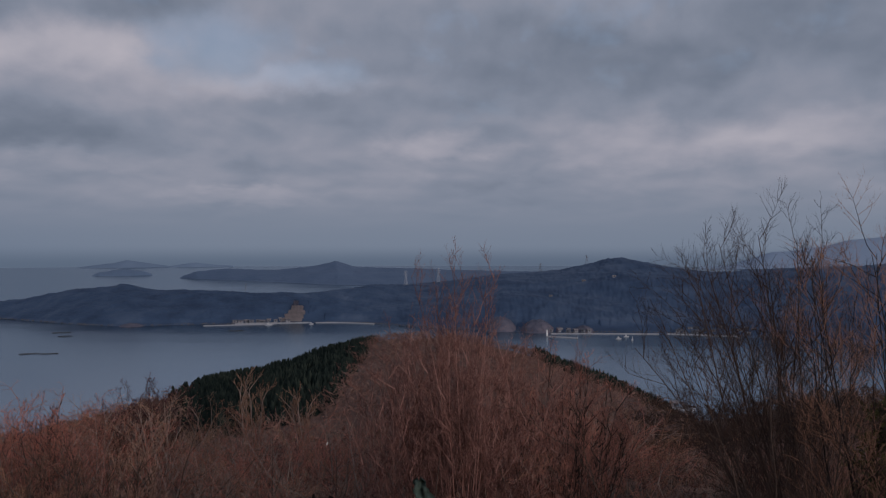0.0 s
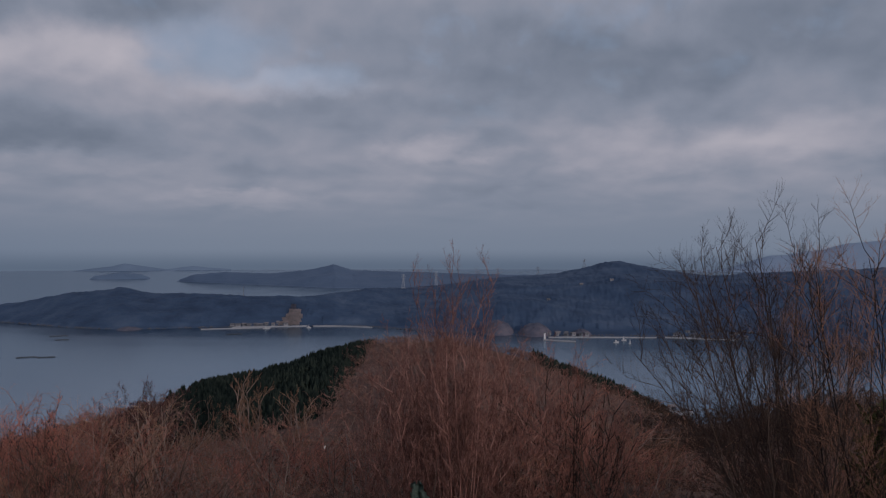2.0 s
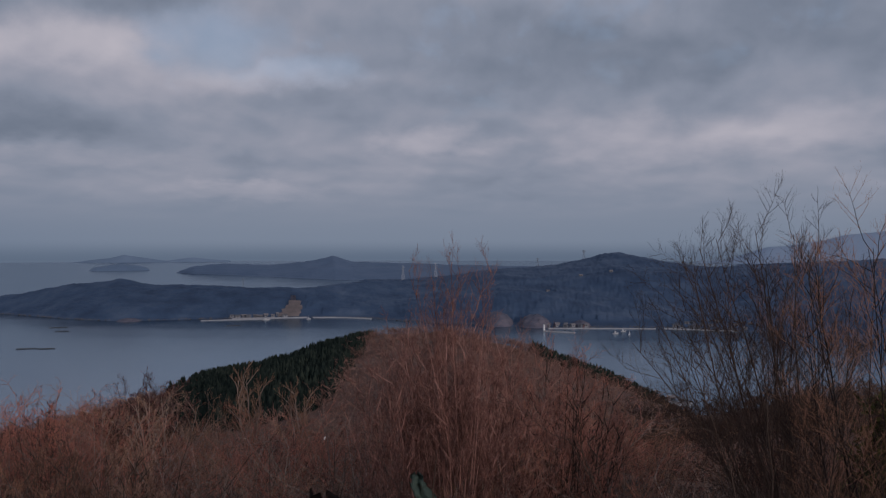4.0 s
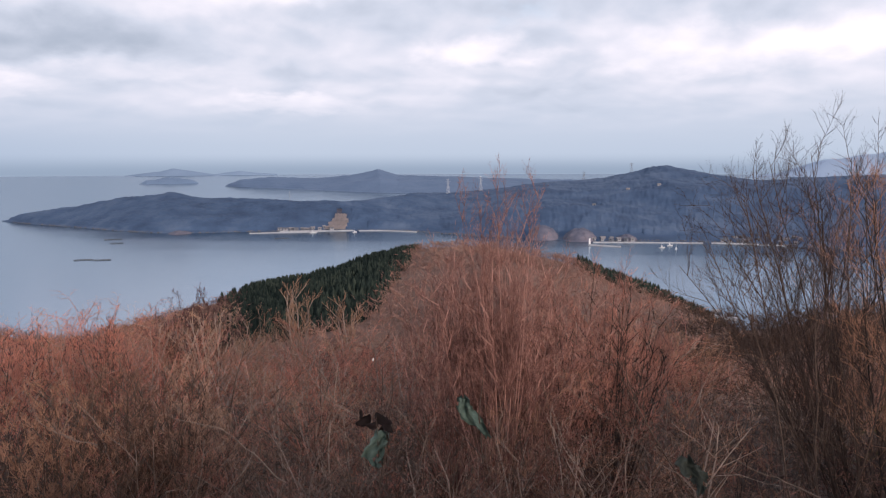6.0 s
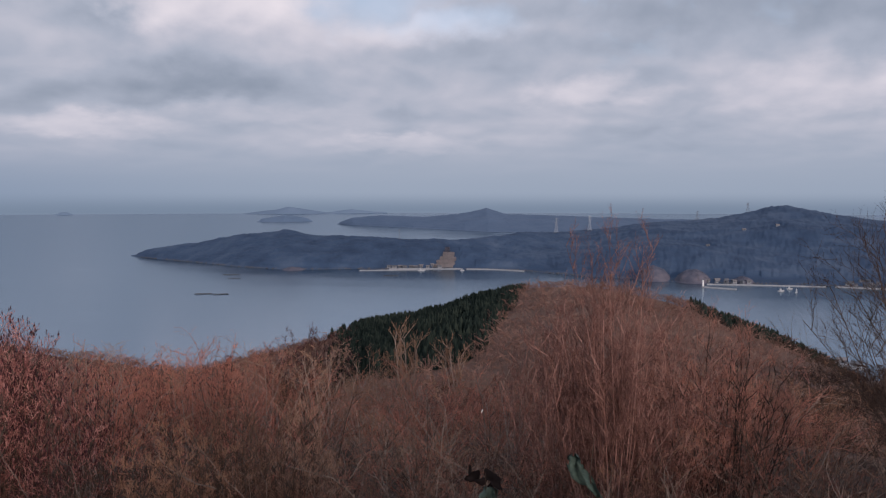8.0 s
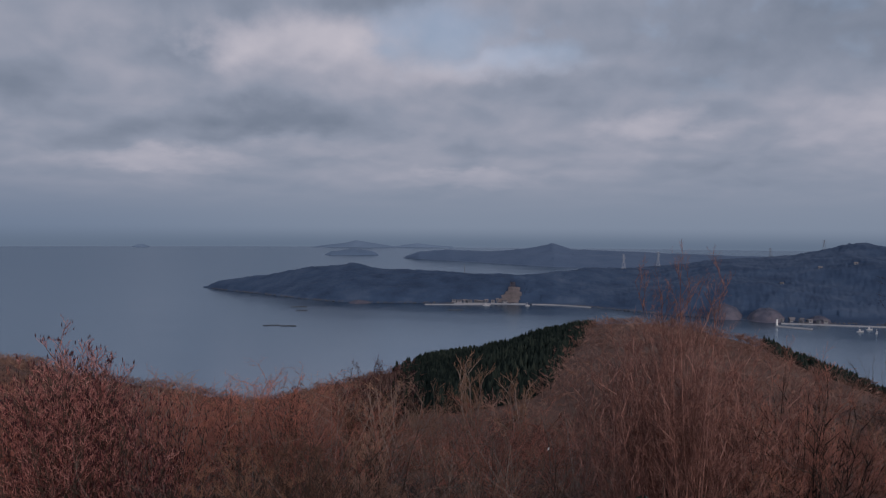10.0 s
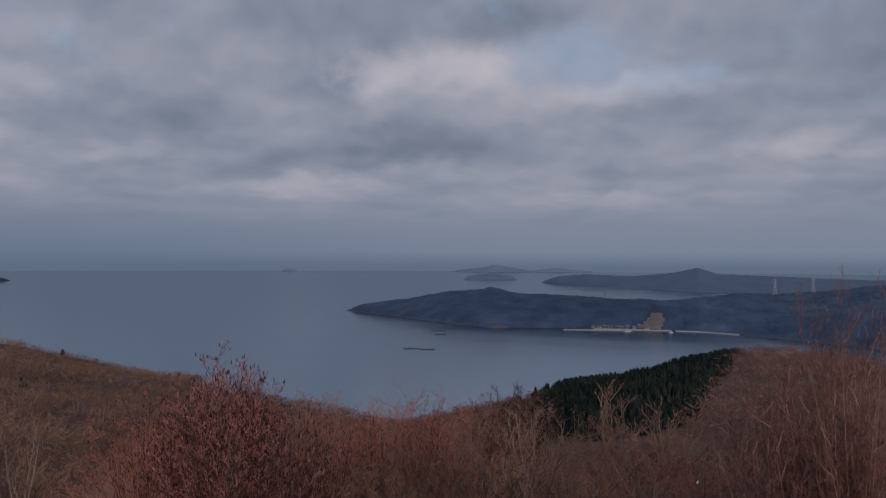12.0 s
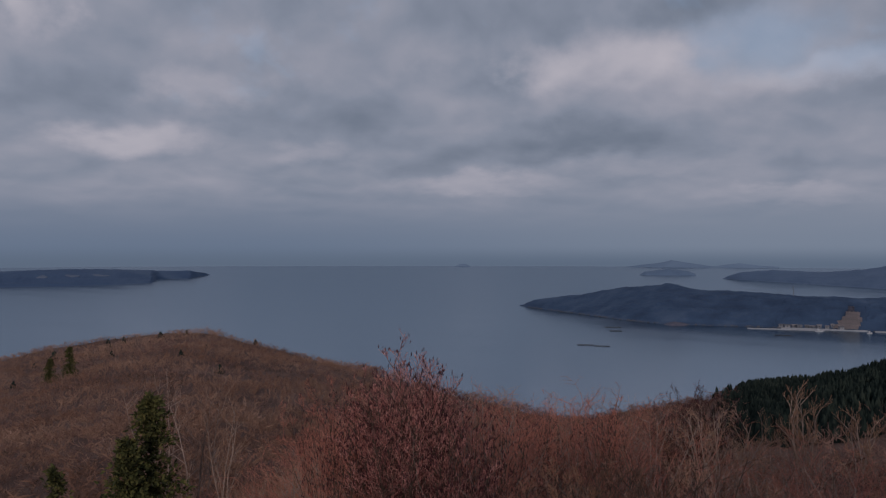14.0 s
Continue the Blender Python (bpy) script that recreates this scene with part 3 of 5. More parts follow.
OUTER_ISLE = Land([(23.6, 4840, 4860, 4880, 1), (22.5, 4800, 4860, 4900, 14), (21.4, 4780, 4860, 4900, 24), (20.6, 4780, 4860, 4900, 41), (19.8, 4780, 4860, 4900, 30),
                   (18.6, 4820, 4860, 4890, 14), (17.6, 4850, 4860, 4880, 1)], 53, 0.05)
THIRD_ISLE = Land([(18.0, 4890, 4900, 4910, 6), (17.0, 4870, 4900, 4920, 18), (16.4, 4870, 4900, 4920, 24), (15.4, 4880, 4900, 4920, 14), (14.0, 4890, 4900, 4910, 6)], 55, 0.05)
SPECK_ISLE = Land([(35.0, 4860, 4870, 4880, 1), (34.6, 4850, 4870, 4890, 15), (34.3, 4850, 4870, 4890, 15), (33.9, 4860, 4870, 4880, 1)], 57, 0.05)
RANGE = Land([(-17, 4500, 4700, 4850, 2), (-18.8, 4500, 4700, 4850, 14), (-19.8, 4500, 4700, 4850, 44), (-20.6, 4500, 4700, 4850, 66), (-21.4, 4500, 4700, 4850, 86), (-22.3, 4500, 4700, 4850, 88), (-23.5, 4500, 4700, 4850, 110), (-24.4, 4500, 4700, 4850, 114), (-25.7, 4500, 4700, 4850, 146),
              (-27.5, 4500, 4700, 4850, 160), (-30, 4500, 4700, 4850, 185), (-40, 4500, 4700, 4850, 150)], 61, 0.05)

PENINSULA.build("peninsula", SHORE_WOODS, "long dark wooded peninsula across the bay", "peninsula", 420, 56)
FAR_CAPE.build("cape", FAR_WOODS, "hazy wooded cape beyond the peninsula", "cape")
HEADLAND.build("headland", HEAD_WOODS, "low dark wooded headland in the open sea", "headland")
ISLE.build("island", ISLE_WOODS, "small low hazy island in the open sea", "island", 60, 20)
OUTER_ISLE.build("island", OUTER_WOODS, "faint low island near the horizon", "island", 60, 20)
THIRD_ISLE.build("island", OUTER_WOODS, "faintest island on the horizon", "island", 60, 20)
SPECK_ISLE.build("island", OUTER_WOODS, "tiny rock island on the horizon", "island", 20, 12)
RANGE.build("mountain_range", MOUNTAIN, "far mountain range in pale haze-blue colour", "mountains", 100, 20)
canopy(PENINSULA, "woods", SHORE_WOODS, "dark mixed woods in haze-blue colour covering the peninsula", 71, 1100, 90, 3.4)
canopy(FAR_CAPE, "woods", FAR_WOODS, "woods in haze-tinted grey-blue covering the hazy cape", 73, 600, 60, 2.6)
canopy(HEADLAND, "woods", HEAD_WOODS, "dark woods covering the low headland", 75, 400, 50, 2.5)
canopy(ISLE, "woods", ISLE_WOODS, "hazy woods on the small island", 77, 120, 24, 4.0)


def clearing(land, bearing, dist, wide, deep, lift, label):
    """An open field in far woods: a sheet of turf and stubble that follows the slope, with an uneven rim."""
    ox, oy = (float(q) for q in polar(bearing, dist))
    ob = thing("field", pose(ox, oy, 0), label, "field", "fields on the far slopes")
    bm = bmesh.new()
    rim, low = [], []
    for i in range(20):
        a = 6.2832 * i / 20
        k = 1 + 0.18 * math.sin(3 * a + dist) + 0.1 * math.sin(5 * a + bearing)
        d = dist + deep / 2 * k * math.sin(a)
        b = bearing + math.degrees(wide / 2 * k * math.cos(a) / dist)
        x, y = (float(q) for q in polar(b, d))
        z = float(land.z(b, d)) + lift
        rim.append(bm.verts.new((x - ox, y - oy, z)))
        low.append(bm.verts.new((x - ox, y - oy, z - lift - 1.0)))
    bm.faces.new(rim)
    for i in range(20):
        j = (i + 1) % 20
        bm.faces.new((rim[i], low[i], low[j], rim[j]))
    part("turf", bm, FIELD, ob)


for _b, _d, _w, _h in ((61.3, 2560, 26, 24), (59.6, 2570, 38, 26), (58.0, 2600, 44, 22)):
    clearing(HEADLAND, _b, _d, _w, _h, 2.6, "pale open field in the headland's woods")


# ---------------------------------------------------------------- bare shrubs and trees
def grow(rng, aims, counts, lengths, radius, bend=0.25, rise=0.5, steps=(6, 4, 3, 2), taper=0.75, first=0.25, fine=1.0, reach=0.75, sway=0.6):
    """Segments of a bare woody plant. aims: foot and tip of each stem. Returns a list of stems, each with its levels:
    stem, branches, twigs, twiglets."""
    plant_stems = []

    def shoot(levels, p, d, length, r, level):
        n = steps[level]
        path = [(Vector(p), r)]
        d = Vector(d).normalized()
        lift = rise * (0.05 if level == 0 else 0.22)
        for i in range(n):
            d = (d + Vector(rng.normal(0, bend * (sway if level == 0 else 1.0), 3)) + Vector((0, 0, lift))).normalized()
            q = path[-1][0] + d * (length / n)
            rr = r * (1 - taper * (i + 1) / n)
            levels[level].append((path[-1][0][:], q[:], path[-1][1], rr))
            path.append((q, rr))
        if level < len(counts):
            for k in range(counts[level]):
                f = first + (1 - first) * (k + rng.uniform(0, 1)) / counts[level]
                i = min(int(f * n), n - 1)
                a, b = path[i][0], path[i + 1][0]
                start = a.lerp(b, f * n - i)
                along = (b - a).normalized()
                side = Vector(rng.normal(0, 1, 3))
                side = (side - along * side.dot(along)).normalized()
                turn = along * rng.uniform(0.5, 1.0) + side * rng.uniform(reach - 0.25, reach + 0.25) + Vector((0, 0, rise))
                rad = max(path[i][1] * 0.45, radius * (0.24, 0.13, 0.085)[level] * fine)
                shoot(levels, start, turn, length * lengths[level] * rng.uniform(0.6, 1.15) * (1.15 - 0.55 * f), rad, level + 1)

    for foot, tip in aims:
        levels = [[] for _ in range(len(counts) + 1)]
        foot, tip = Vector(foot), Vector(tip)
        shoot(levels, foot, tip - foot, (tip - foot).length, radius * rng.uniform(0.75, 1.1), 0)
        plant_stems.append(levels)
    return plant_stems


def crown_mesh(stems):
    """The fine twigs of all stems; the last ones run out to a point."""
    v, f = tubes([s for levels in stems for lv in levels[2:-1] for s in lv], 3)
    v2, f2 = spikes([s for levels in stems for s in levels[-1]])
    tris = np.concatenate([f[:, [0, 1, 2]], f[:, [0, 2, 3]], f2 + len(v)])
    return np.vstack([v, v2]), tris


def plant(name, stems, stem_mat, crown_mat, label, category, group="", sides=4, m=None):
    """A plant: each stem with its branches is a part, the fine twigs are its crown."""
    ob = thing(name, m or Matrix(), label, category, group)
    for levels in stems:
        v, f = tubes(levels[0] + levels[1], sides)
        child("stem", mesh_of("stem", v, f, stem_mat), ob)
    v, f = crown_mesh(stems)
    child("crown", mesh_of("crown", v, f, crown_mat), ob)
    return ob


def rounded(stems, height):
    """Presses what rises past four fifths of the height into a rounded top."""
    k = 0.78 * height

    def press(p):
        return (p[0], p[1], p[2] if p[2] < k else k + (1 - math.exp(-(p[2] - k) / (height - k))) * (height - k))

    return [[[(press(a), press(b), r, q) for a, b, r, q in lv] for lv in levels] for levels in stems]


def fan(rng, stems, height, spread):
    """Stems that lean out from one foot, the outer ones shorter, so that their tips make a dome."""
    aims = []
    for k in range(stems):
        a = 6.283 * (k + rng.uniform(-0.4, 0.4)) / stems
        q = math.sqrt(rng.uniform(0.02, 1.0))
        out, h = q * spread * height, height * (0.92 - 0.34 * q * q) * rng.uniform(0.9, 1.0)
        aims.append(((math.cos(a) * 0.1, math.sin(a) * 0.1, 0), (math.cos(a) * out, math.sin(a) * out, h)))
    return aims


def budded(ob, stems, seed, size, share, label):
    """Long dark buds at the ends of the twigs."""
    rng = np.random.default_rng(seed)
    ends = [s for levels in stems for s in levels[-1] if rng.uniform() < share]
    v, f = [], []
    for a, b, _, _ in ends:
        a, b = Vector(a), Vector(b)
        d = (b - a).normalized() + Vector((0, 0, 1.6))
        d.normalize()
        q = d.to_track_quat("Z", "Y")
        k = size * rng.uniform(0.6, 1.3)
        c = len(v)
        v += [tuple(b + q @ Vector(o)) for o in ((0, 0, -k * 0.2), (k * 0.15, 0, k * 0.35), (-k * 0.08, k * 0.13, k * 0.35), (-k * 0.08, -k * 0.13, k * 0.35), (0, 0, k))]
        f += [(c, c + 2, c + 1), (c, c + 3, c + 2), (c, c + 1, c + 3), (c + 4, c + 1, c + 2), (c + 4, c + 2, c + 3), (c + 4, c + 3, c + 1)]
    child("bud", mesh_of("bud", v, f, BUD), ob, label)["kind"] = "stuff"


# darker stems under lighter crowns stand in for shade inside the shrubs
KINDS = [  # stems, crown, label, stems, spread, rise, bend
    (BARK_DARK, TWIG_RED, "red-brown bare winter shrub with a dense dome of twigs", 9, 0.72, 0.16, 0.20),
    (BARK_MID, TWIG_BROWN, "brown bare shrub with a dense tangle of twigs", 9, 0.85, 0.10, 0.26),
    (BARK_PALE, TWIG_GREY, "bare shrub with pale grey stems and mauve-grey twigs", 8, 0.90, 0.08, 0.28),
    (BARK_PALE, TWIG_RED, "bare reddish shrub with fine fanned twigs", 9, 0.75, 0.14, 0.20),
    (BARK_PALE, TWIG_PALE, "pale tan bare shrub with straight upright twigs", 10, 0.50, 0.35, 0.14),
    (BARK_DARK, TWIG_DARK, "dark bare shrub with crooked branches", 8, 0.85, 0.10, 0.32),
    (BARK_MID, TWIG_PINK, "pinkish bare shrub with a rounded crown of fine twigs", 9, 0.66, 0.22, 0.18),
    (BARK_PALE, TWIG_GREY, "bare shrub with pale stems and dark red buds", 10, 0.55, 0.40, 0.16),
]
MADE = {}
TALL = 3.2
BUDDED = 7


def shrub_stems(kind, detail):
    bark, crown, label, stems, spread, rise, bend = KINDS[kind]
    rng = np.random.default_rng(10 * kind + detail)
    counts = ((9, 7, 5), (8, 6, 4), (6, 4, 4))[detail]
    bend *= (0.9, 0.75, 0.6)[detail]
    steps = ((6, 3, 2, 1), (5, 3, 1, 1), (4, 2, 1, 1))[detail]
    return rounded(grow(rng, fan(rng, stems, TALL, spread), counts, (0.40 if detail < 2 else 0.5, 0.5, 0.5), 0.024 if bark == BARK_PALE else 0.018, bend, rise, steps, first=0.30, fine=(0.9, 1.1, 1.65)[detail] * (0.75 if bark == BARK_PALE else 1.0), reach=1.0), TALL)


def shrub(kind, detail, m, top):
    """A shrub of one of the kinds, as tall as asked; detail 0 is the finest."""
    if (kind, detail) in MADE:
        ob = copy_thing(MADE[kind, detail], m)
    else:
        bark, crown, label = KINDS[kind][:3]
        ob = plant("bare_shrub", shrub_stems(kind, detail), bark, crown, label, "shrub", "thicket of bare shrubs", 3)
        if kind == BUDDED:
            budded(ob, shrub_stems(kind, detail), 55, 0.075, 0.16, "dark red buds on the twig ends")
        MADE[kind, detail] = ob
    s = top / TALL
    ob.matrix_basis = m @ Matrix.Diagonal((s * 1.08, s * 1.08, s, 1))
    return ob


def plant_thicket():
    """Shrubs all over the shoulder of the hill below the lookout; the far ones grow into one mass."""
    rng = np.random.default_rng(12)
    used, mass = [], [[] for _ in KINDS]
    for near, far, tries, gap, detail in ((5.4, 13, 4000, 1.12, 0), (13, 20, 4000, 1.42, 1), (20, 58, 7000, 2.3, 2)):
        for _ in range(tries):
            r = math.sqrt(rng.uniform(near ** 2, far ** 2))
            b = rng.uniform(-35, 72)
            x, y = (float(q) for q in polar(b, r))
            space = gap + max(0.0, r - 30) * 0.015
            if any((x - u) ** 2 + (y - w) ** 2 < space * space for u, w in used):
                continue
            # sunlit open flank put in as redder, paler kinds, shaded right as darker, browner
            side = min(1.0, max(0.0, (b + 12 + rng.normal(0, 6)) / 34))
            depth = min(1.0, max(0.0, (r - 10) / 8))
            shade = min(1.0, max(0.0, (-b - 10 + rng.normal(0, 2)) / 5))
            weights = np.array([0.24 * (1 - 0.3 * shade), 0.36 - 0.10 * side, 0.26 * (1 - 0.4 * shade), 0.22 * (1 - 0.3 * shade), 0.03 + 0.05 * (1 - shade) + 0.16 * side * depth + 0.75 * depth * math.exp(-((b - 16) / 7) ** 2), (0.10 + 1.0 * shade) * (b < 8), 0.01 + 1.9 * side * depth, 1.1 * math.exp(-((b - 37) / 7.5) ** 2) * min(1.0, max(0.0, (r - 9) / 4)) * (r < 22)])
            # kinds grow in patches
            weights = weights * np.exp([2.0 * float(waves(x, y, 7 if r < 20 else 16, 100 + k)) for k in range(8)])
            kind = int(rng.choice(8, p=weights / weights.sum()))
            tops = float(np.interp(r, [5.4, 8, 11, 15, 20, 26, 40, 58], [1.8, 3.0, 3.6, 4.2, 4.3, 4.4, 4.9, 6.0]))
            tops *= 1 + 0.09 * float(waves(x, y, 6 if r < 20 else 12, 120))
            tops *= rng.uniform(0.76, 1.04) * (1 - 0.27 * min(1.0, max(0.0, (b - 43) / 5)))
            tops *= 1 - 0.12 * min(1.0, max(0.0, (-12 - b) / 4)) - 0.34 * min(1.0, max(0.0, (-13 - b) / 3)) * min(1.0, max(0.0, (r - 20) / 15))
            # shrubs towards the spur are cut low to fit the camera's skyline
            tops *= 1 - 0.38 * min(1.0, max(0.0, (18.5 - b) / 5)) * min(1.0, max(0.0, (b + 7) / 6)) * min(1.0, max(0.0, (r - 22) / 10))
            # lower growth in front of the budding bush
            tops *= 1 - 0.38 * math.exp(-((b - 38.9) / 5.0) ** 2) * (r < 20)
            tops += 0.6 * math.exp(-((b - 29) / 9) ** 2) * min(1.0, max(0.0, (r - 20) / 8))
            z = float(ground_z(x, y)) - 0.1
            if detail < 2:
                shrub(kind, detail, pose(x, y, z, rng.normal(0, 5), rng.normal(0, 5), rng.uniform(0, 360)), tops)
            else:
                mass[kind].append((x, y, z, tops / TALL, rng.uniform(0, 6.283)))
            used.append((x, y))
    vs, fs, slots, mats, base = [], [], [], [], 0
    for kind, spots in enumerate(mass):
        stems = shrub_stems(kind, 2)
        v1, f1 = tubes([s for levels in stems for lv in levels[:2] for s in lv], 3)
        f1 = np.concatenate([f1[:, [0, 1, 2]], f1[:, [0, 2, 3]]])
        if not spots:
            continue
        spots = np.array(spots)
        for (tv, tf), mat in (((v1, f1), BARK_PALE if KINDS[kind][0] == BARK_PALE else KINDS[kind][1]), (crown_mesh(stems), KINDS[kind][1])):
            v, f = scatter(tv, tf, spots[:, :3], np.repeat(spots[:, 3:4], 3, 1) * np.array([[1.08, 1.08, 1]]), spots[:, 4])
            if mat not in mats:
                mats.append(mat)
            slots.append(np.full(len(f), mats.index(mat)))
            vs.append(v)
            fs.append(f + base)
            base += len(v)
    me = mesh_of("thicket", np.vstack(vs), np.vstack(fs), mats[0])
    for mat in mats[1:]:
        me.materials.append(mat)
    me.polygons.foreach_set("material_index", np.concatenate(slots))
    tagged(new("thicket", me), "dense mass of bare red-brown shrubs down the slope", "thicket", kind="stuff")


plant_thicket()


def spot(bearing, rise, dist):
    """A point of the plan: bearing and height angle as from the lookout, and metres off."""
    x, y = polar(bearing, dist)
    return Vector((float(x), float(y), EYE + dist * math.tan(radians(rise))))


def bare_tree(seed, bearing, dist, tips, label, mats, radius, counts, lengths, rise=0.4, bend=0.15, steps=(9, 5, 3, 2), sides=5, fine=1.0, first=0.3):
    """A bare tree of several stems; tips: bearing, height angle and distance of each stem's end."""
    rng = np.random.default_rng(seed)
    x, y = (float(q) for q in polar(bearing, dist))
    foot = Vector((x, y, float(ground_z(x, y)) - 0.15))
    aims = [((rng.normal(0, 0.12), rng.normal(0, 0.12), 0), (spot(*t) - foot)[:]) for t in tips]
    return plant("bare_tree", grow(rng, aims, counts, lengths, radius, bend, rise, steps, 0.8, first, fine, 0.75, 0.4), mats[0], mats[1], label, "tree", "", sides, Matrix.Translation(foot))


bare_tree(101, -1.7, 14.6, [(-1.7, -1.2, 14.6), (-0.8, -1.3, 14.3), (-2.5, -1.6, 14.9), (0.3, -1.4, 14.4), (-3.8, -3.8, 14.5), (2.2, -4.2, 14.8), (-3.0, -2.8, 14.7), (1.2, -3.0, 15.0)],
          "slender tall bare tree with forked stems and reddish twigs", (TWIG_HAZE, TWIG_HAZE), 0.015, (24, 8, 5), (0.135, 0.5, 0.5), 0.45, 0.07, first=0.42, fine=1.3)
bare_tree(111, -4.6, 16.0, [(-3.6, -6.8, 16.0), (-4.6, -6.6, 16.4), (-5.8, -7.2, 15.8), (-7.0, -8.2, 16.0)],
          "slender bare tree with reddish twigs rising from the thicket", (TWIG_HAZE, TWIG_HAZE), 0.013, (16, 8, 5), (0.2, 0.5, 0.5), 0.3, 0.14, first=0.25, fine=1.7)
bare_tree(112, 1.4, 15.2, [(3.2, -7.2, 15.0), (2.0, -6.5, 15.4), (0.6, -6.2, 15.2), (-0.6, -6.2, 15.6), (4.2, -8.2, 15.2)],
          "slender bare tree with reddish twigs rising from the thicket", (TWIG_HAZE, TWIG_HAZE), 0.013, (16, 8, 5), (0.2, 0.5, 0.5), 0.3, 0.14, first=0.25, fine=1.7)
bare_tree(110, 4.2, 17.5, [(5.6, -8.0, 17.4), (4.6, -7.0, 17.8), (3.6, -6.8, 17.2), (2.4, -7.4, 17.5), (6.6, -9.2, 17.5)],
          "slender bare tree with reddish twigs rising from the thicket", (TWIG_HAZE, TWIG_HAZE), 0.015, (16, 8, 5), (0.2, 0.5, 0.5), 0.3, 0.11, first=0.3, fine=0.8)
bare_tree(102, -26.0, 15.5, [(-18.2, -0.6, 15.6), (-14.6, -5.2, 15.0), (-19.8, -0.9, 16.6), (-23.0, -5.6, 15.8), (-26.2, -2.4, 15.5), (-17.0, -1.0, 15.3), (-15.4, -6.9, 15.8), (-17.0, -3.6, 14.8), (-16.0, -8.5, 14.6), (-14.0, -6.5, 16.0), (-15.0, -9.5, 15.2), (-17.8, -5.7, 15.0), (-19.2, -4.4, 16.2), (-21.6, -3.0, 16.0)],
          "dark bare tree with many fine branches spreading sideways", (BARK_MID, TWIG_DARK), 0.024, (20, 9, 5), (0.24, 0.5, 0.5), 0.26, 0.19, fine=1.15)
bare_tree(115, -25.6, 14.2, [(-18.6, 0.6, 14.6), (-17.6, 0.3, 14.2), (-16.6, -0.6, 14.9), (-19.8, 0.2, 14.4), (-15.6, -2.2, 14.6), (-20.8, -0.8, 15.0), (-22.2, -1.8, 14.5), (-15.0, -4.6, 14.8), (-18.0, -2.0, 15.2)],
          "dark bare tree with a dense fan of fine twigs", (BARK_MID, TWIG_DARK), 0.024, (22, 9, 5), (0.19, 0.5, 0.5), 0.34, 0.12, first=0.36, fine=1.0)
bare_tree(103, -28.5, 13.5, [(-27.2, -1.6, 13.3), (-28.5, -0.2, 13.8), (-31.5, -0.2, 13.2), (-24.4, -4.0, 13.8), (-27.2, -1.6, 14.0)],
          "dark bare tree with many fine upright branches", (BARK_DARK, TWIG_BROWN), 0.026, (18, 9, 6), (0.24, 0.5, 0.5), 0.32, 0.13, fine=1.1)
bare_tree(104, -23.2, 20.5, [(-20.6, -2.9, 20.4), (-22.6, -4.2, 20.8), (-24.6, -4.2, 20.0), (-18.4, -4.9, 20.6), (-21.6, -3.5, 20.2), (-26.0, -3.1, 20.4)],
          "bare tree with reddish twigs among the dark trees", (BARK_DARK, TWIG_BROWN), 0.032, (14, 8, 6), (0.24, 0.5, 0.5), 0.5, 0.10, fine=1.0)
bare_tree(105, -22.0, 12.0, [(-14.5, -8.0, 11.6), (-17.5, -7.0, 12.4), (-20.5, -6.5, 11.8), (-24.5, -7.0, 12.0), (-27.0, -9.0, 11.7)],
          "low bare tree with brown crooked branches", (BARK_MID, TWIG_DARK), 0.024, (16, 8, 6), (0.30, 0.5, 0.5), 0.25, 0.2, fine=1.0)
bare_tree(106, -7.0, 16.0, [(-4.8, -8.6, 16.0), (-6.6, -7.9, 16.4), (-8.2, -8.2, 15.7), (-9.8, -8.8, 16.0)],
          "bare tree with dark red upright twigs in the thicket", (BARK_DARK, TWIG_RED), 0.028, (13, 8, 5), (0.26, 0.5, 0.5), 0.5, 0.10, fine=0.8)
bare_tree(107, 12.6, 50.0, [(13.6, -9.3, 50), (12.9, -9.0, 50), (12.2, -9.2, 50.5), (11.6, -9.8, 49.6)],
          "pale bare tree with light tan twigs on the slope", (BARK_PALE, TWIG_PALE), 0.07, (12, 7, 5), (0.32, 0.5, 0.5), 0.4, 0.14, (5, 3, 2, 1), 4, 1.5)
bare_tree(108, 9.8, 52.0, [(10.4, -10.1, 52), (9.7, -9.8, 52), (9.1, -10.3, 52)],
          "pale bare tree with light tan twigs on the slope", (BARK_PALE, TWIG_PALE), 0.07, (12, 7, 5), (0.32, 0.5, 0.5), 0.4, 0.14, (5, 3, 2, 1), 4, 1.5)
bare_tree(113, 54.6, 62.0, [(55.4, -8.2, 62), (54.6, -7.8, 62), (53.8, -8.2, 61), (53.2, -8.9, 62)],
          "grey bare tree with a wide crown on the open slope", (BARK_PALE, TWIG_GREY), 0.09, (10, 6, 4), (0.34, 0.5, 0.5), 0.25, 0.2, (5, 3, 2, 1), 4, 1.0)
bare_tree(114, 52.3, 54.0, [(53.1, -9.4, 54), (52.4, -8.9, 54), (51.6, -9.4, 53.5)],
          "grey bare tree with a wide crown on the open slope", (BARK_PALE, TWIG_GREY), 0.09, (10, 6, 4), (0.34, 0.5, 0.5), 0.25, 0.2, (5, 3, 2, 1), 4, 1.0)
bare_tree(109, 50.7, 46.0, [(51.3, -10.4, 46), (50.6, -10.1, 46), (50.0, -10.8, 46)],
          "pale bare tree standing alone on the open slope", (BARK_PALE, TWIG_PALE), 0.09, (8, 5, 3), (0.34, 0.5, 0.5), 0.5, 0.16, (5, 3, 2, 1), 4, 1.0)


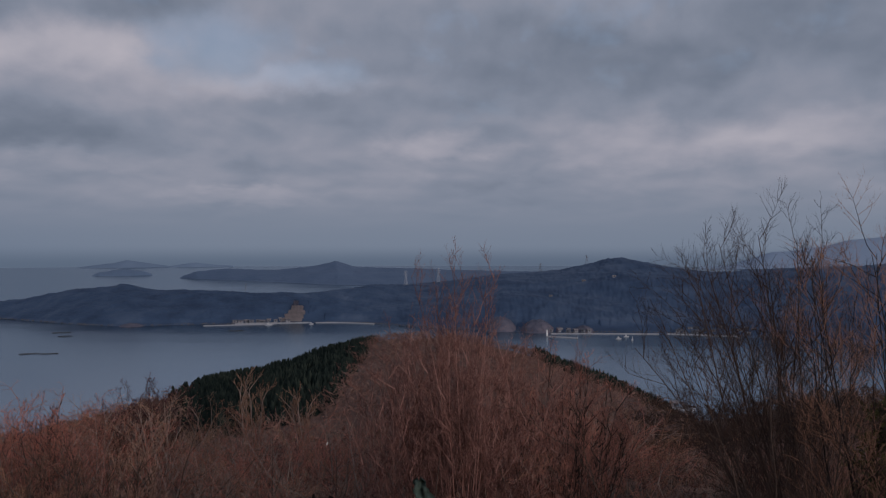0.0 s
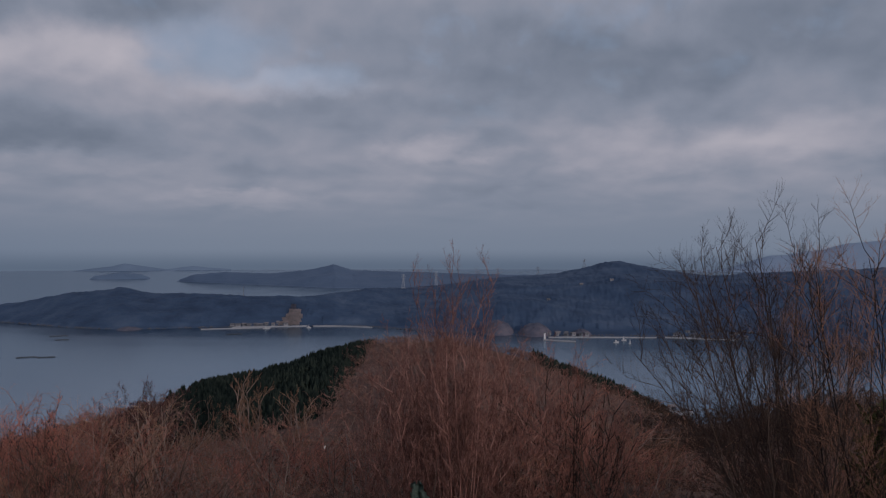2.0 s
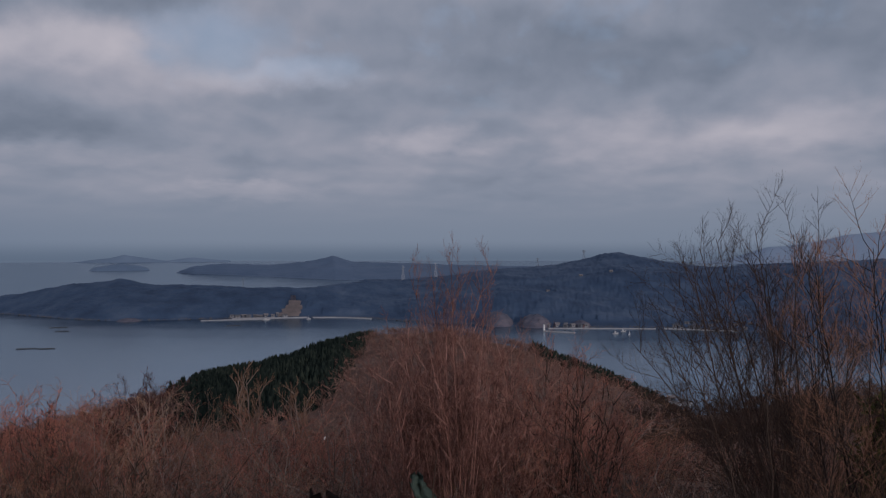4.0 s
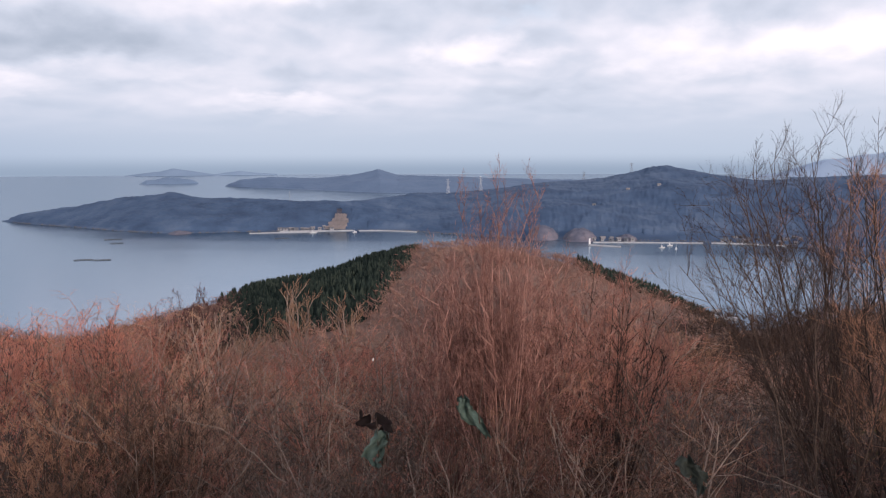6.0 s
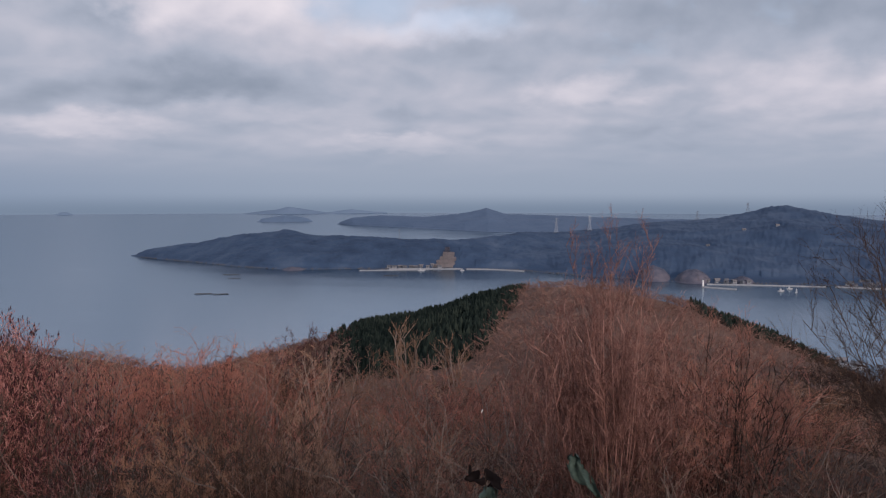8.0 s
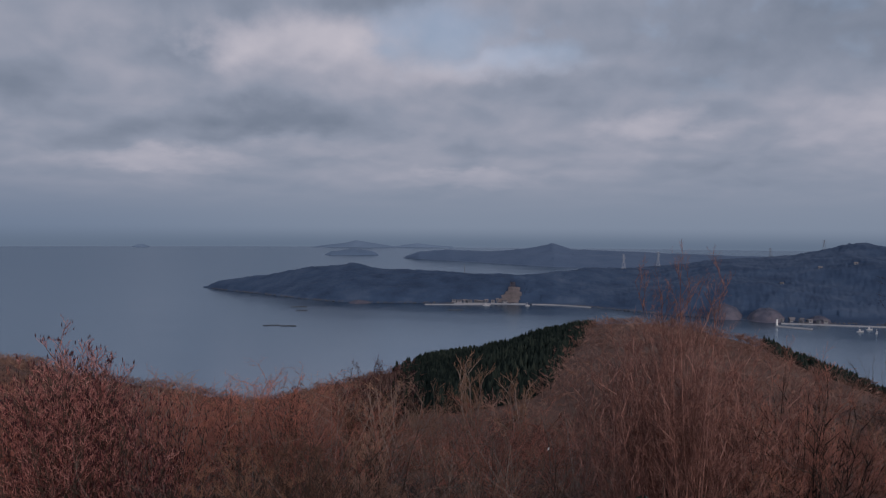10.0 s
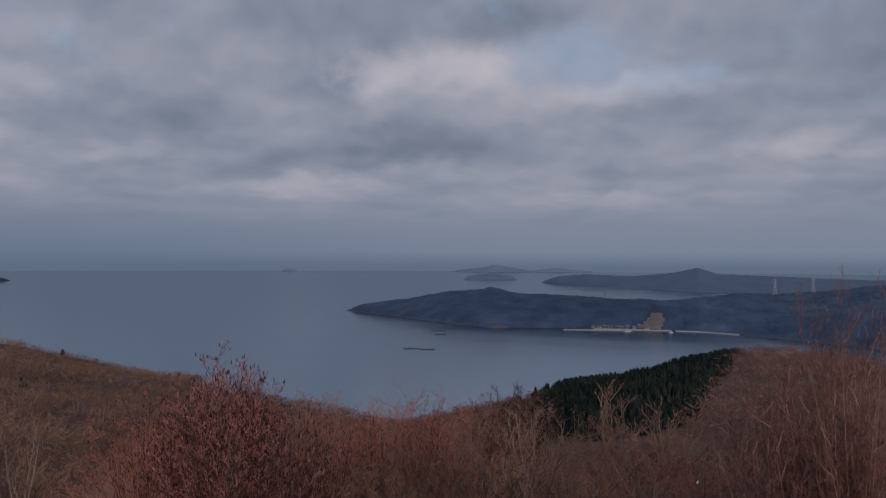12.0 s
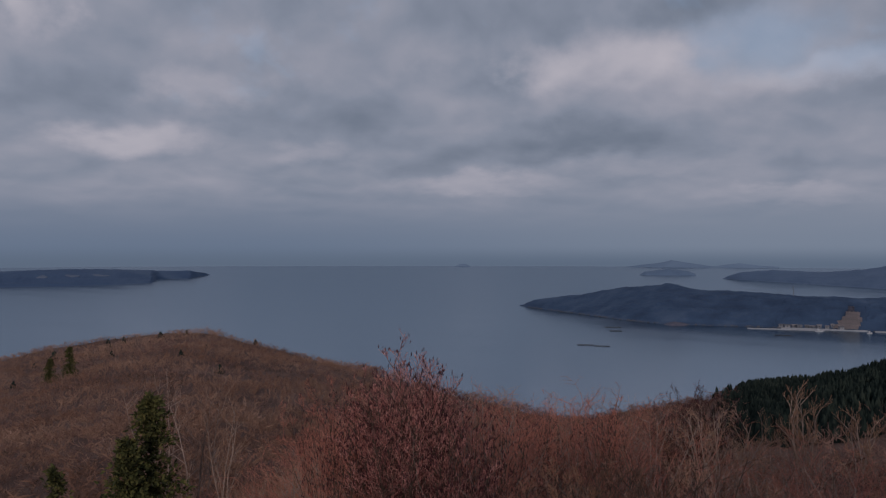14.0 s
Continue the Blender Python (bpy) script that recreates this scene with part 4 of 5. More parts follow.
def bud_bush(seed, bearing, dist, top, half, label, crown, stems=9, buds=0.55, size=0.11, bark=BARK_MID, counts=(8, 6, 5), name="budding_bush"):
    """A rounded bush whose upright twigs carry dark red buds. top: its height angle; half: its half width in metres."""
    rng = np.random.default_rng(seed)
    x, y = (float(q) for q in polar(bearing, dist))
    z = float(ground_z(x, y)) - 0.1
    h = EYE + dist * math.tan(radians(top)) - z
    aims = []
    for k in range(stems):
        a, q = 2.4 * k + rng.uniform(-0.2, 0.2), math.sqrt((k + 0.3) / stems)
        aims.append(((0, 0, 0), (math.cos(a) * half * q, math.sin(a) * half * q, h * (0.96 - 0.27 * q * q) * rng.uniform(0.94, 1.0))))
    st = grow(rng, aims, counts, (0.17, 0.55, 0.55), 0.019, 0.09, 0.4, (6, 3, 2, 1), 0.85, 0.45, 2.1, 0.9, 0.25)
    ob = plant(name, st, bark, crown, label, "bush", "", 4, pose(x, y, z))
    if buds:
        budded(ob, st, seed, size, buds, "long dark red buds")
    return ob


bud_bush(201, 38.9, 17.6, -5.5, 1.4, "rounded bush thick with dark red winter buds", TWIG_ROSE, 78, 0.11, 0.080, counts=(9, 7, 5))
bud_bush(211, -1.0, 15.0, -3.5, 1.45, "tall dull red bush with a fine pointed crown", TWIG_HAZE, 40, 0, 0, TWIG_HAZE, (9, 6, 5), "bare_bush")
bud_bush(212, 2.0, 15.6, -5.4, 1.3, "red-brown bush with fine upright twigs", TWIG_HAZE, 30, 0, 0, TWIG_HAZE, (9, 6, 5), "bare_bush")
bud_bush(213, -4.2, 15.4, -5.6, 1.4, "red-brown bush with fine upright twigs", TWIG_HAZE, 32, 0, 0, TWIG_HAZE, (9, 6, 5), "bare_bush")
bud_bush(214, -8.6, 16.0, -7.6, 1.5, "dark red bush with fine crooked twigs", TWIG_RED, 34, 0, 0, BARK_DARK, (9, 7, 5), "bare_bush")
bud_bush(215, 24.4, 13.2, -11.4, 1.15, "tan-brown bush with dense fine twigs", TWIG_TAN, 34, 0, 0, BARK_MID, (9, 7, 5), "bare_bush")
bud_bush(216, 20.6, 13.6, -12.0, 0.9, "tan-brown bush with dense fine twigs", TWIG_TAN, 28, 0, 0, BARK_MID, (9, 7, 5), "bare_bush")
bud_bush(217, 28.6, 12.6, -12.6, 1.0, "brown bush with dense fine twigs", TWIG_BROWN, 28, 0, 0, BARK_MID, (9, 7, 5), "bare_bush")
bud_bush(202, 35.6, 17.0, -8.6, 1.3, "low bush dotted with dark red winter buds", TWIG_ROSE, 20, 0.2, 0.085)
bud_bush(203, 42.2, 18.5, -8.4, 1.2, "low bush dotted with dark red winter buds", TWIG_PINK, 20, 0.2, 0.08)
bud_bush(204, 25.4, 24.0, -8.7, 0.9, "pink-brown bush with fine twigs above the thicket", TWIG_PINK, 22, 0.08, 0.07)
bud_bush(205, 29.0, 25.0, -9.3, 0.7, "small pinkish bush with fine twigs", TWIG_PINK, 16, 0.08, 0.07)
bud_bush(206, 32.5, 21.0, -9.0, 1.4, "pinkish bush with fine upright twigs", TWIG_PINK, 22, 0.1, 0.07)
bud_bush(207, 19.5, 34.0, -8.1, 2.3, "dense dark red rounded bush", TWIG_RED, 34, 0.1, 0.1)
bud_bush(208, 43.8, 24.0, -7.6, 1.7, "pinkish bush with fine upright twigs", TWIG_PINK, 22, 0.1, 0.08)


# ---------------------------------------------------------------- woods on the near hills
def bare_crown(seed, limbs, thick):
    """A bare tree as seen from far: a forked trunk and a fan of thin limbs that run out to points."""
    rng = np.random.default_rng(seed)
    segs = [((0, 0, 0), (0, 0, 0.6), thick * 1.6, 0)]
    for k in range(limbs):
        a, t = rng.uniform(0, 6.28), rng.uniform(0.1, 1.0)
        s = Vector((0, 0, rng.uniform(0.2, 0.5))) + Vector((math.cos(a), math.sin(a), 0)) * rng.uniform(0, 0.25)
        e = s + Vector((math.cos(a + rng.normal(0, 0.5)) * t * 0.36, math.sin(a + rng.normal(0, 0.5)) * t * 0.36, rng.uniform(0.2, 0.5) * (1.25 - 0.6 * t)))
        segs.append((s[:], e[:], thick, 0))
        for f in (0.3, 0.55):
            q = s.lerp(e, f + rng.uniform(0, 0.15))
            d = (e - s) * 0.55 + Vector(rng.normal(0, 0.10, 3))
            segs.append((q[:], (q + d * rng.uniform(0.6, 1.0))[:], thick * 0.7, 0))
    return spikes(segs)


def conifer_template(seed, tiers, sides):
    """Ragged skirts of needles, one over the other, to a height of 1."""
    rng = np.random.default_rng(seed)
    v, f = [], []
    for t in range(tiers):
        z0 = 0.12 + 0.8 * t / tiers
        z1 = z0 + 1.55 / tiers
        rad = 0.24 * (1 - 0.82 * t / tiers)
        c = len(v)
        v.append((0, 0, min(z1, 1.0)))
        for k in range(sides):
            a = 6.283 * (k + rng.uniform(-0.25, 0.25)) / sides
            q = rad * rng.uniform(0.7, 1.25)
            v.append((math.cos(a) * q, math.sin(a) * q, z0 - rng.uniform(0, 0.06)))
        f += [(c, c + 1 + k, c + 1 + (k + 1) % sides) for k in range(sides)]
    return np.array(v), np.array(f)


def ahead(x, y):
    """Places along and across the spur that runs out ahead."""
    a = math.radians(0.8)
    return -math.sin(a) * x + math.cos(a) * y, math.cos(a) * x + math.sin(a) * y


def in_cedars(x, y, b, rng):
    """The plantation on the spur's flank towards the open bay, and a belt on its other side."""
    along, across = ahead(x, y)
    n = len(x)
    bay = (across < -24 + rng.normal(0, 2.0, n)) & (across > -260) & (along > 165) & (b < 16.5 + rng.normal(0, 0.8, n))
    return bay | ((across > 40) & (across < 130) & (along > 285) & (along < 350) & (rng.uniform(0, 1, n) < 0.5))


def joined(name, places, templates, heights, widths, mat, label, rng):
    vs, fs, base = [], [], 0
    n = len(templates)
    for k, (tv, tf) in enumerate(templates):
        q, h, w = places[k::n], heights[k::n], widths[k::n]
        v, f = scatter(tv, tf, q, np.stack([w, w, h], -1), rng.uniform(0, 6.28, len(q)), 0.06)
        vs.append(v)
        fs.append(f + base)
        base += len(v)
    ob = new(name, mesh_of(name, np.vstack(vs), np.vstack(fs), mat, False))
    tagged(ob, label, "woods", kind="stuff")


def near_woods():
    rng = np.random.default_rng(31)
    for near, far, count, limbs, thick, label in ((50, 88, 950, 26, 0.0034, "bare brown winter trees close below the lookout"), (88, 150, 2600, 12, 0.0048, "bare brown winter trees on the near slopes"), (150, 345, 7500, 7, 0.0075, "bare brown winter woods covering the hills")):
        r = np.sqrt(rng.uniform(near ** 2, far ** 2, count))
        b = rng.uniform(-32, 70, count)
        x, y = polar(b, r)
        z = ground_z(x, y)
        ok = (z > 3) & ~in_cedars(x, y, b, rng)
        p = np.stack([x, y, z - 0.3], -1)[ok]
        # trees on the open hill are sized down to suit the camera's view
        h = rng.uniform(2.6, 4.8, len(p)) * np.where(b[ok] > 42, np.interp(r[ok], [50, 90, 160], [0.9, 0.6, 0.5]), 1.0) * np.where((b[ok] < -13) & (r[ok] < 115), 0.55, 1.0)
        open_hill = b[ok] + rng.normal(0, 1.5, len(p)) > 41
        # shade on the right slope is painted in by giving trees the dark copy
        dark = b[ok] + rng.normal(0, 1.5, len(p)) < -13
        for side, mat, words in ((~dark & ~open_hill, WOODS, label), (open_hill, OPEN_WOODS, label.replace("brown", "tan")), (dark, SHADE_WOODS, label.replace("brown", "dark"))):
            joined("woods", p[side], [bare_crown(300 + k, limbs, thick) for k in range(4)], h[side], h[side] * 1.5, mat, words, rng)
    n = 46000
    r = np.sqrt(rng.uniform(150 ** 2, 460 ** 2, n))
    b = rng.uniform(-20, 19, n)
    x, y = polar(b, r)
    z = ground_z(x, y)
    ok = (z > 3) & in_cedars(x, y, b, rng)
    p = np.stack([x, y, z - 0.3], -1)[ok]
    h = rng.uniform(2.2, 4.3, len(p)) * (1 + 0.22 * waves(p[:, 0], p[:, 1], 30, 19))
    joined("cedar_woods", p, [conifer_template(320 + k, 3, 6) for k in range(4)], h, h * rng.uniform(0.85, 1.4, len(p)), CONIFER, "dark green conifer plantation on the hill's flank", rng)
    # the open hill: low, close-grown scrub
    n = 9500
    r = np.sqrt(rng.uniform(62 ** 2, 330 ** 2, n))
    b = rng.uniform(40, 68, n)
    x, y = polar(b, r)
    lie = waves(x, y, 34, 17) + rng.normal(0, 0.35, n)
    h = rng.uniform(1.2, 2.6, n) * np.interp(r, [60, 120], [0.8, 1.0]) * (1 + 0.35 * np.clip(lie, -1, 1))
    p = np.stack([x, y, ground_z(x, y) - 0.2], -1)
    for side, mat, words in ((lie > -0.1, OPEN_WOODS, "low tan winter scrub covering the open hill"), ((lie <= -0.1) & (lie > -0.7), WOODS, "low red-brown scrub in patches on the open hill"), (lie <= -0.7, SHADE_WOODS, "dark low scrub in patches on the open hill")):
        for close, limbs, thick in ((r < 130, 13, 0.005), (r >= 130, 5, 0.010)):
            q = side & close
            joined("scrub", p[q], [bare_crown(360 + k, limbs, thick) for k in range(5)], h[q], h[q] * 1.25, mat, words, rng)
    # a few dark evergreens on the brown hill
    r, b = rng.uniform(190, 290, 13), rng.uniform(47, 64, 13)
    x, y = polar(b, r)
    h = rng.uniform(1.5, 2.8, 13)
    joined("evergreens", np.stack([x, y, ground_z(x, y) - 0.2], -1), [conifer_template(340 + k, 7, 9) for k in range(4)], h, h * 2.2, CONIFER, "scattered dark evergreens on the brown hill", rng)


near_woods()


# ---------------------------------------------------------------- small things in the near thicket
def cedar(bearing, dist, top, width, label, seed):
    """A young cedar: trunk, whorls of drooping boughs with many small sprays."""
    rng = np.random.default_rng(seed)
    x, y = (float(q) for q in polar(bearing, dist))
    z = float(ground_z(x, y)) - 0.2
    height = EYE + dist * math.tan(radians(top)) - z
    ob = thing("cedar", pose(x, y, z), label, "tree")
    bm = bmesh.new()
    bar(bm, (0, 0, 0), (0, 0, height * 0.97), 0.11, 0.02, 7)
    part("trunk", bm, BARK_DARK, ob)
    v, f = [], []
    for k in range(int(150 * height * width / 11)):
        h = rng.uniform(0.08, 0.99)
        a = rng.uniform(0, 6.283)
        reach = width * (1 - h) ** 0.58 * rng.uniform(0.4, 1.2) + 0.1
        for j in range(9):
            t = (j + rng.uniform(0, 1)) / 9
            c = Vector((math.cos(a) * reach * t, math.sin(a) * reach * t, h * height + 0.12 * t - 0.35 * t * t * reach)) + Vector(rng.normal(0, 0.08, 3))
            for _ in range(3):
                d = Vector((math.cos(a), math.sin(a), 0.25)) + Vector(rng.normal(0, 0.7, 3))
                d.normalize()
                s = d.cross(Vector(rng.normal(0, 1, 3))).normalized()
                q = rng.uniform(0.16, 0.34)
                i = len(v)
                v += [tuple(c), tuple(c + d * q * 0.5 + s * q * 0.22), tuple(c + d * q), tuple(c + d * q * 0.5 - s * q * 0.22)]
                f.append((i, i + 1, i + 2, i + 3))
    child("crown", mesh_of("crown", v, f, CONIFER_NEAR, False), ob)
    return ob


cedar(55.2, 46.0, -8.9, 2.7, "young dark green cedar among bare shrubs", 401)
cedar(56.6, 44.0, -11.6, 2.2, "small olive-green cedar beside a taller one", 402)
cedar(59.8, 205.0, -6.0, 2.2, "dark cedar on the brown slope", 403)
cedar(60.9, 205.0, -6.7, 2.2, "dark cedar on the brown slope", 404)
cedar(60.8, 48.0, -12.9, 1.3, "small dark green cedar seedling on the slope", 405)
cedar(-28.2, 24.0, -9.0, 1.9, "dark evergreen behind the bare trees", 406)


def rag(bearing, rise, dist, height, width, turn, label, seed, mat=None):
    """A torn length of green net caught on a twig: a bent, ragged strip with thickness."""
    rng = np.random.default_rng(seed)
    ob = thing("torn_net", Matrix.Translation(spot(bearing, rise, dist)), label, "net")
    me = bpy.data.meshes.new("cloth")
    bm = bmesh.new()
    rows, cols = 12, 6
    grid = []
    for i in range(rows + 1):
        t = i / rows
        w = width * (0.35 + 0.65 * math.sin(math.pi * min(1, t * 1.15)) ** 0.7) * rng.uniform(0.8, 1.15)
        mid = width * 0.9 * (t - 0.5) * turn + width * 0.25 * math.sin(5 * t + seed)
        grid.append([bm.verts.new((mid + w * (j / cols - 0.5), 0.06 * math.sin(j * 1.7 + i * 0.8) + rng.normal(0, 0.015), -height * t + rng.normal(0, 0.012))) for j in range(cols + 1)])
    for i in range(rows):
        for j in range(cols):
            if rng.uniform() > 0.08:
                bm.faces.new((grid[i][j], grid[i][j + 1], grid[i + 1][j + 1], grid[i + 1][j]))
    bmesh.ops.solidify(bm, geom=bm.faces[:], thickness=0.008)
    part("cloth", bm, mat or NET, ob, smooth=True)
    bm = bmesh.new()
    bar(bm, (width * 0.4 * turn, 0.03, -height * 1.6), (width * 0.3, 0.03, -height * 0.45), 0.008, 0.007, 6)
    bar(bm, (width * 0.3, 0.03, -height * 0.45), (width * 0.55, 0.05, height * 0.5), 0.007, 0.003, 6)
    part("twig", bm, BARK_MID, ob)
    return ob


rag(7.65, -17.4, 9.4, 0.44, 0.28, 0.2, "torn green netting hung over a pale twig", 1)
rag(7.2, -17.6, 9.45, 0.36, 0.10, -0.5, "narrow strip of torn green netting", 2)
rag(0.9, -15.2, 9.8, 0.52, 0.22, 1.3, "torn green netting caught on an upright twig", 3)
rag(-14.2, -18.4, 9.6, 0.42, 0.28, 0.3, "torn grey-green netting deep in the shrubs", 4, NET_DULL)


def dead_leaves(bearing, rise, dist, label):
    """Curled black-brown leaves that still hang on a twig."""
    rng = np.random.default_rng(8)
    ob = thing("dead_leaf_sprig", Matrix.Translation(spot(bearing, rise, dist)), label, "leaves")
    for k, (dx, dz, tilt, size) in enumerate(((-0.12, 0.02, 35, 0.17), (0.07, 0.03, -30, 0.18), (0.12, -0.03, -70, 0.15), (-0.04, -0.03, 10, 0.14), (0.05, -0.08, -100, 0.12), (-0.17, 0.07, 60, 0.10))):
        bm = bmesh.new()
        n = 7
        rows = []
        for i in range(n + 1):
            t = i / n
            w = size * 0.33 * math.sin(math.pi * (0.06 + 0.9 * t)) ** 0.8 * rng.uniform(0.85, 1.15)
            y = size * 0.25 * math.sin(3 * t + k)
            rows.append([bm.verts.new(((t - 0.5) * size * 1.2, y + 0.3 * abs(s) * w, s * w + 0.25 * size * (t - 0.5) ** 2 * 4)) for s in (-1, -0.4, 0.4, 1)])
        for i in range(n):
            for j in range(3):
                bm.faces.new((rows[i][j], rows[i + 1][j], rows[i + 1][j + 1], rows[i][j + 1]))
        bmesh.ops.solidify(bm, geom=bm.faces[:], thickness=0.004)
        bmesh.ops.transform(bm, matrix=pose(dx, 0.02 * k - 0.05, dz, 0, -tilt, 10 * k), verts=bm.verts[:])
        part("leaf", bm, DEAD_LEAF, ob, smooth=True)
    bm = bmesh.new()
    bar(bm, (0.05, 0, -1.3), (0.02, 0, -0.3), 0.008, 0.007, 6)
    bar(bm, (0.02, 0, -0.3), (0.0, 0, 0.08), 0.007, 0.004, 6)
    part("twig", bm, BARK_MID, ob)
    return ob


dead_leaves(7.7, -16.95, 9.4, "curled black dead leaves on a bare twig")


def scrap(bearing, rise, dist):
    ob = thing("paper_scrap", Matrix.Translation(spot(bearing, rise, dist)), "small white scrap caught on a twig", "litter")
    bm = bmesh.new()
    vs = [bm.verts.new(p) for p in ((-0.012, 0, -0.024), (0.004, 0.006, -0.026), (0.016, 0, 0.012), (0.012, -0.006, 0.03), (-0.008, 0.006, 0.004))]
    bm.faces.new(vs)
    bmesh.ops.solidify(bm, geom=bm.faces[:], thickness=0.006)
    part("sheet", bm, PAPER, ob)


scrap(7.85, -12.9, 12.0)


def crooked_branch(seed, a, b, radius, label):
    """A long pale dead branch leaning in the thicket."""
    rng = np.random.default_rng(seed)
    a, b = spot(*a), spot(*b)
    st = grow(rng, [((0, 0, 0), (b - a)[:])], (9, 5), (0.34, 0.5), radius * 0.42, 0.34, 0.2, (13, 5, 3), 0.75, 0.12)
    ob = thing("dead_branch", Matrix.Translation(a), label, "branch")
    v, f = tubes(st[0][0] + st[0][1] + st[0][2], 5)
    child("limb", mesh_of("limb", v, f, DEAD_WOOD), ob)


crooked_branch(501, (14.0, -20.5, 9.5), (22.0, -15.0, 10.0), 0.022, "long pale dead branch leaning in the thicket")
crooked_branch(502, (6.5, -20.0, 9.0), (12.0, -20.6, 9.4), 0.018, "pale dead branch lying across the shrubs")
crooked_branch(503, (7.2, -21.0, 9.6), (11.0, -15.8, 9.8), 0.02, "pale dead branch rising beside the netting")
crooked_branch(504, (-16.0, -22.0, 9.6), (-10.0, -16.0, 10.4), 0.02, "long pale dead branch leaning in the thicket")
crooked_branch(505, (-22.0, -20.0, 10.0), (-15.0, -14.5, 10.2), 0.024, "pale crooked branch under the bare trees")
crooked_branch(506, (26.0, -17.0, 10.0), (32.0, -14.0, 10.6), 0.018, "pale dead branch leaning in the thicket")
_rng = np.random.default_rng(509)
for _k in range(18):
    _b, _e, _d = -19 + 3.3 * _k + _rng.normal(0, 1.2), _rng.uniform(-21, -14), _rng.uniform(9.2, 12.5)
    _s = 1 if _rng.uniform() < 0.5 else -1
    crooked_branch(520 + _k, (_b, _e - 2.0, _d), (_b + _s * _rng.uniform(3, 7), _e + _rng.uniform(1.0, 5.0), _d + 0.4), 0.013, "thin pale bare branch leaning in the thicket")


# ---------------------------------------------------------------- the far shore's works
def shore_rocks():
    rng = np.random.default_rng(88)
    n = 1500
    b = rng.uniform(-30, 30, n)
    d = np.interp(b, PENINSULA.b, PENINSULA.rows[0]) + rng.normal(3, 2.5, n)
    x, y = polar(b, d)
    s = rng.uniform(0.4, 1.6, (n, 1)) * np.array([[1.3, 1.3, 0.9]])
    tv, tf = crown_template(90)
    v, f = scatter(tv, tf, np.stack([x, y, np.full(n, 0.3)], -1), s, rng.uniform(0, 6.28, n), 0.25)
    tagged(new("shore_rocks", mesh_of("shore_rocks", v, f, EARTH, False)), "pale brown rocks along the peninsula's waterline", "rocks", kind="stuff")


shore_rocks()


def cutting():
    """Bare earth terraces cut into the slope above the little harbour."""
    ob = thing("terraced_cutting", at(9.9, 1171), "bare tan terraces cut into the wooded slope", "earthworks")
    x0, y0 = polar(9.9, 1171)
    edges = (1157, 1165, 1174, 1184, 1196, 1212)
    for k, (d0, d1) in enumerate(zip(edges, edges[1:])):
        mid, half = ((10.22, 0.70), (10.04, 0.62), (9.86, 0.56), (9.84, 0.40), (9.98, 0.22))[k]
        bm = bmesh.new()
        n = 18
        rows = [[], [], []]
        for i in range(n + 1):
            u = -1 + 2 * i / n
            wob = 0.3 * math.sin(3 * u + k) + 0.2 * math.sin(8 * u + 2 * k)
            for row, dd, lift in zip(rows, (d0 + wob, d0 + 1 + wob, d1 + 0.6 + wob), (0.5, 0.9, 0.7)):
                b = mid + half * u * (1 + 0.10 * math.sin(0.37 * dd + 1.3 * u))
                x, y = polar(b, dd)
                z = max(1.5, float(PENINSULA.z(b, dd))) + lift * (1 - 0.7 * u ** 6) + 0.2 * math.sin(11 * u + k)
                row.append(bm.verts.new((float(x - x0), float(y - y0), z)))
        for a, c in zip(rows, rows[1:]):
            for i in range(n):
                bm.faces.new((a[i], a[i + 1], c[i + 1], c[i]))
        bmesh.ops.solidify(bm, geom=bm.faces[:], thickness=2.0)
        part("terrace", bm, CUT_EARTH if k < 4 else KNOLL, ob)


cutting()


def knoll(bearing, dist, radius, height, label, seed):
    """A rounded hillock whose foot runs out into the slope, thinly grown over."""
    rng = np.random.default_rng(seed)
    nr, na = 14, 40
    R, A = np.meshgrid(np.linspace(0, 1.5, nr), np.linspace(0, 6.2832, na, endpoint=False), indexing="ij")
    X, Y = np.cos(A) * R * radius, np.sin(A) * R * radius * 1.3

    def rise(x, y):
        t = np.hypot(x / radius, y / radius / 1.3)
        lumps = 0.08 * waves(x, y, radius * 0.9, seed) + 0.03 * waves(x, y, radius * 0.3, seed + 1)
        return height * (np.maximum(0, 1 - (t / 1.25) ** 2) ** 0.85 * (1 + lumps)) - 0.8

    V = np.stack([X, Y, rise(X, Y)], -1).reshape(-1, 3)
    F = [(i * na + j, (i + 1) * na + j, (i + 1) * na + (j + 1) % na, i * na + (j + 1) % na) for i in range(nr - 1) for j in range(na)]
    ob = thing("knoll", at(bearing, dist, 0.0), label, "knoll")
    me = mesh_of("rock_face", V, F, KNOLL)
    me.shade_smooth()
    child("rock_face", me, ob)
    n = 160
    a, t = rng.uniform(0, 6.283, n), np.sqrt(rng.uniform(0, 1.0, n)) * 1.15
    x, y = np.cos(a) * t * radius, np.sin(a) * t * radius * 1.3
    tv, tf = crown_template(seed)
    k = rng.uniform(0.7, 1.5, (n, 1))
    v, f = scatter(tv, tf, np.stack([x, y, rise(x, y) - 0.2], -1), k * np.array([[1, 1, 0.6]]), a, 0.2)
    child("scrub", mesh_of("scrub", v, f, KNOLL), ob)["kind"] = "stuff"


knoll(-3.9, 1040, 17, 17, "rounded brown knoll with a bare rocky face at the shore", 7)
knoll(-6.4, 1030, 18, 15, "rounded brown knoll with a bare rocky face at the shore", 9)
knoll(-9.5, 1029, 11, 8, "low brown knoll at the shore", 11)
knoll(20.3, 1163, 13, 4, "low pale rocky point on the peninsula's shore", 13)


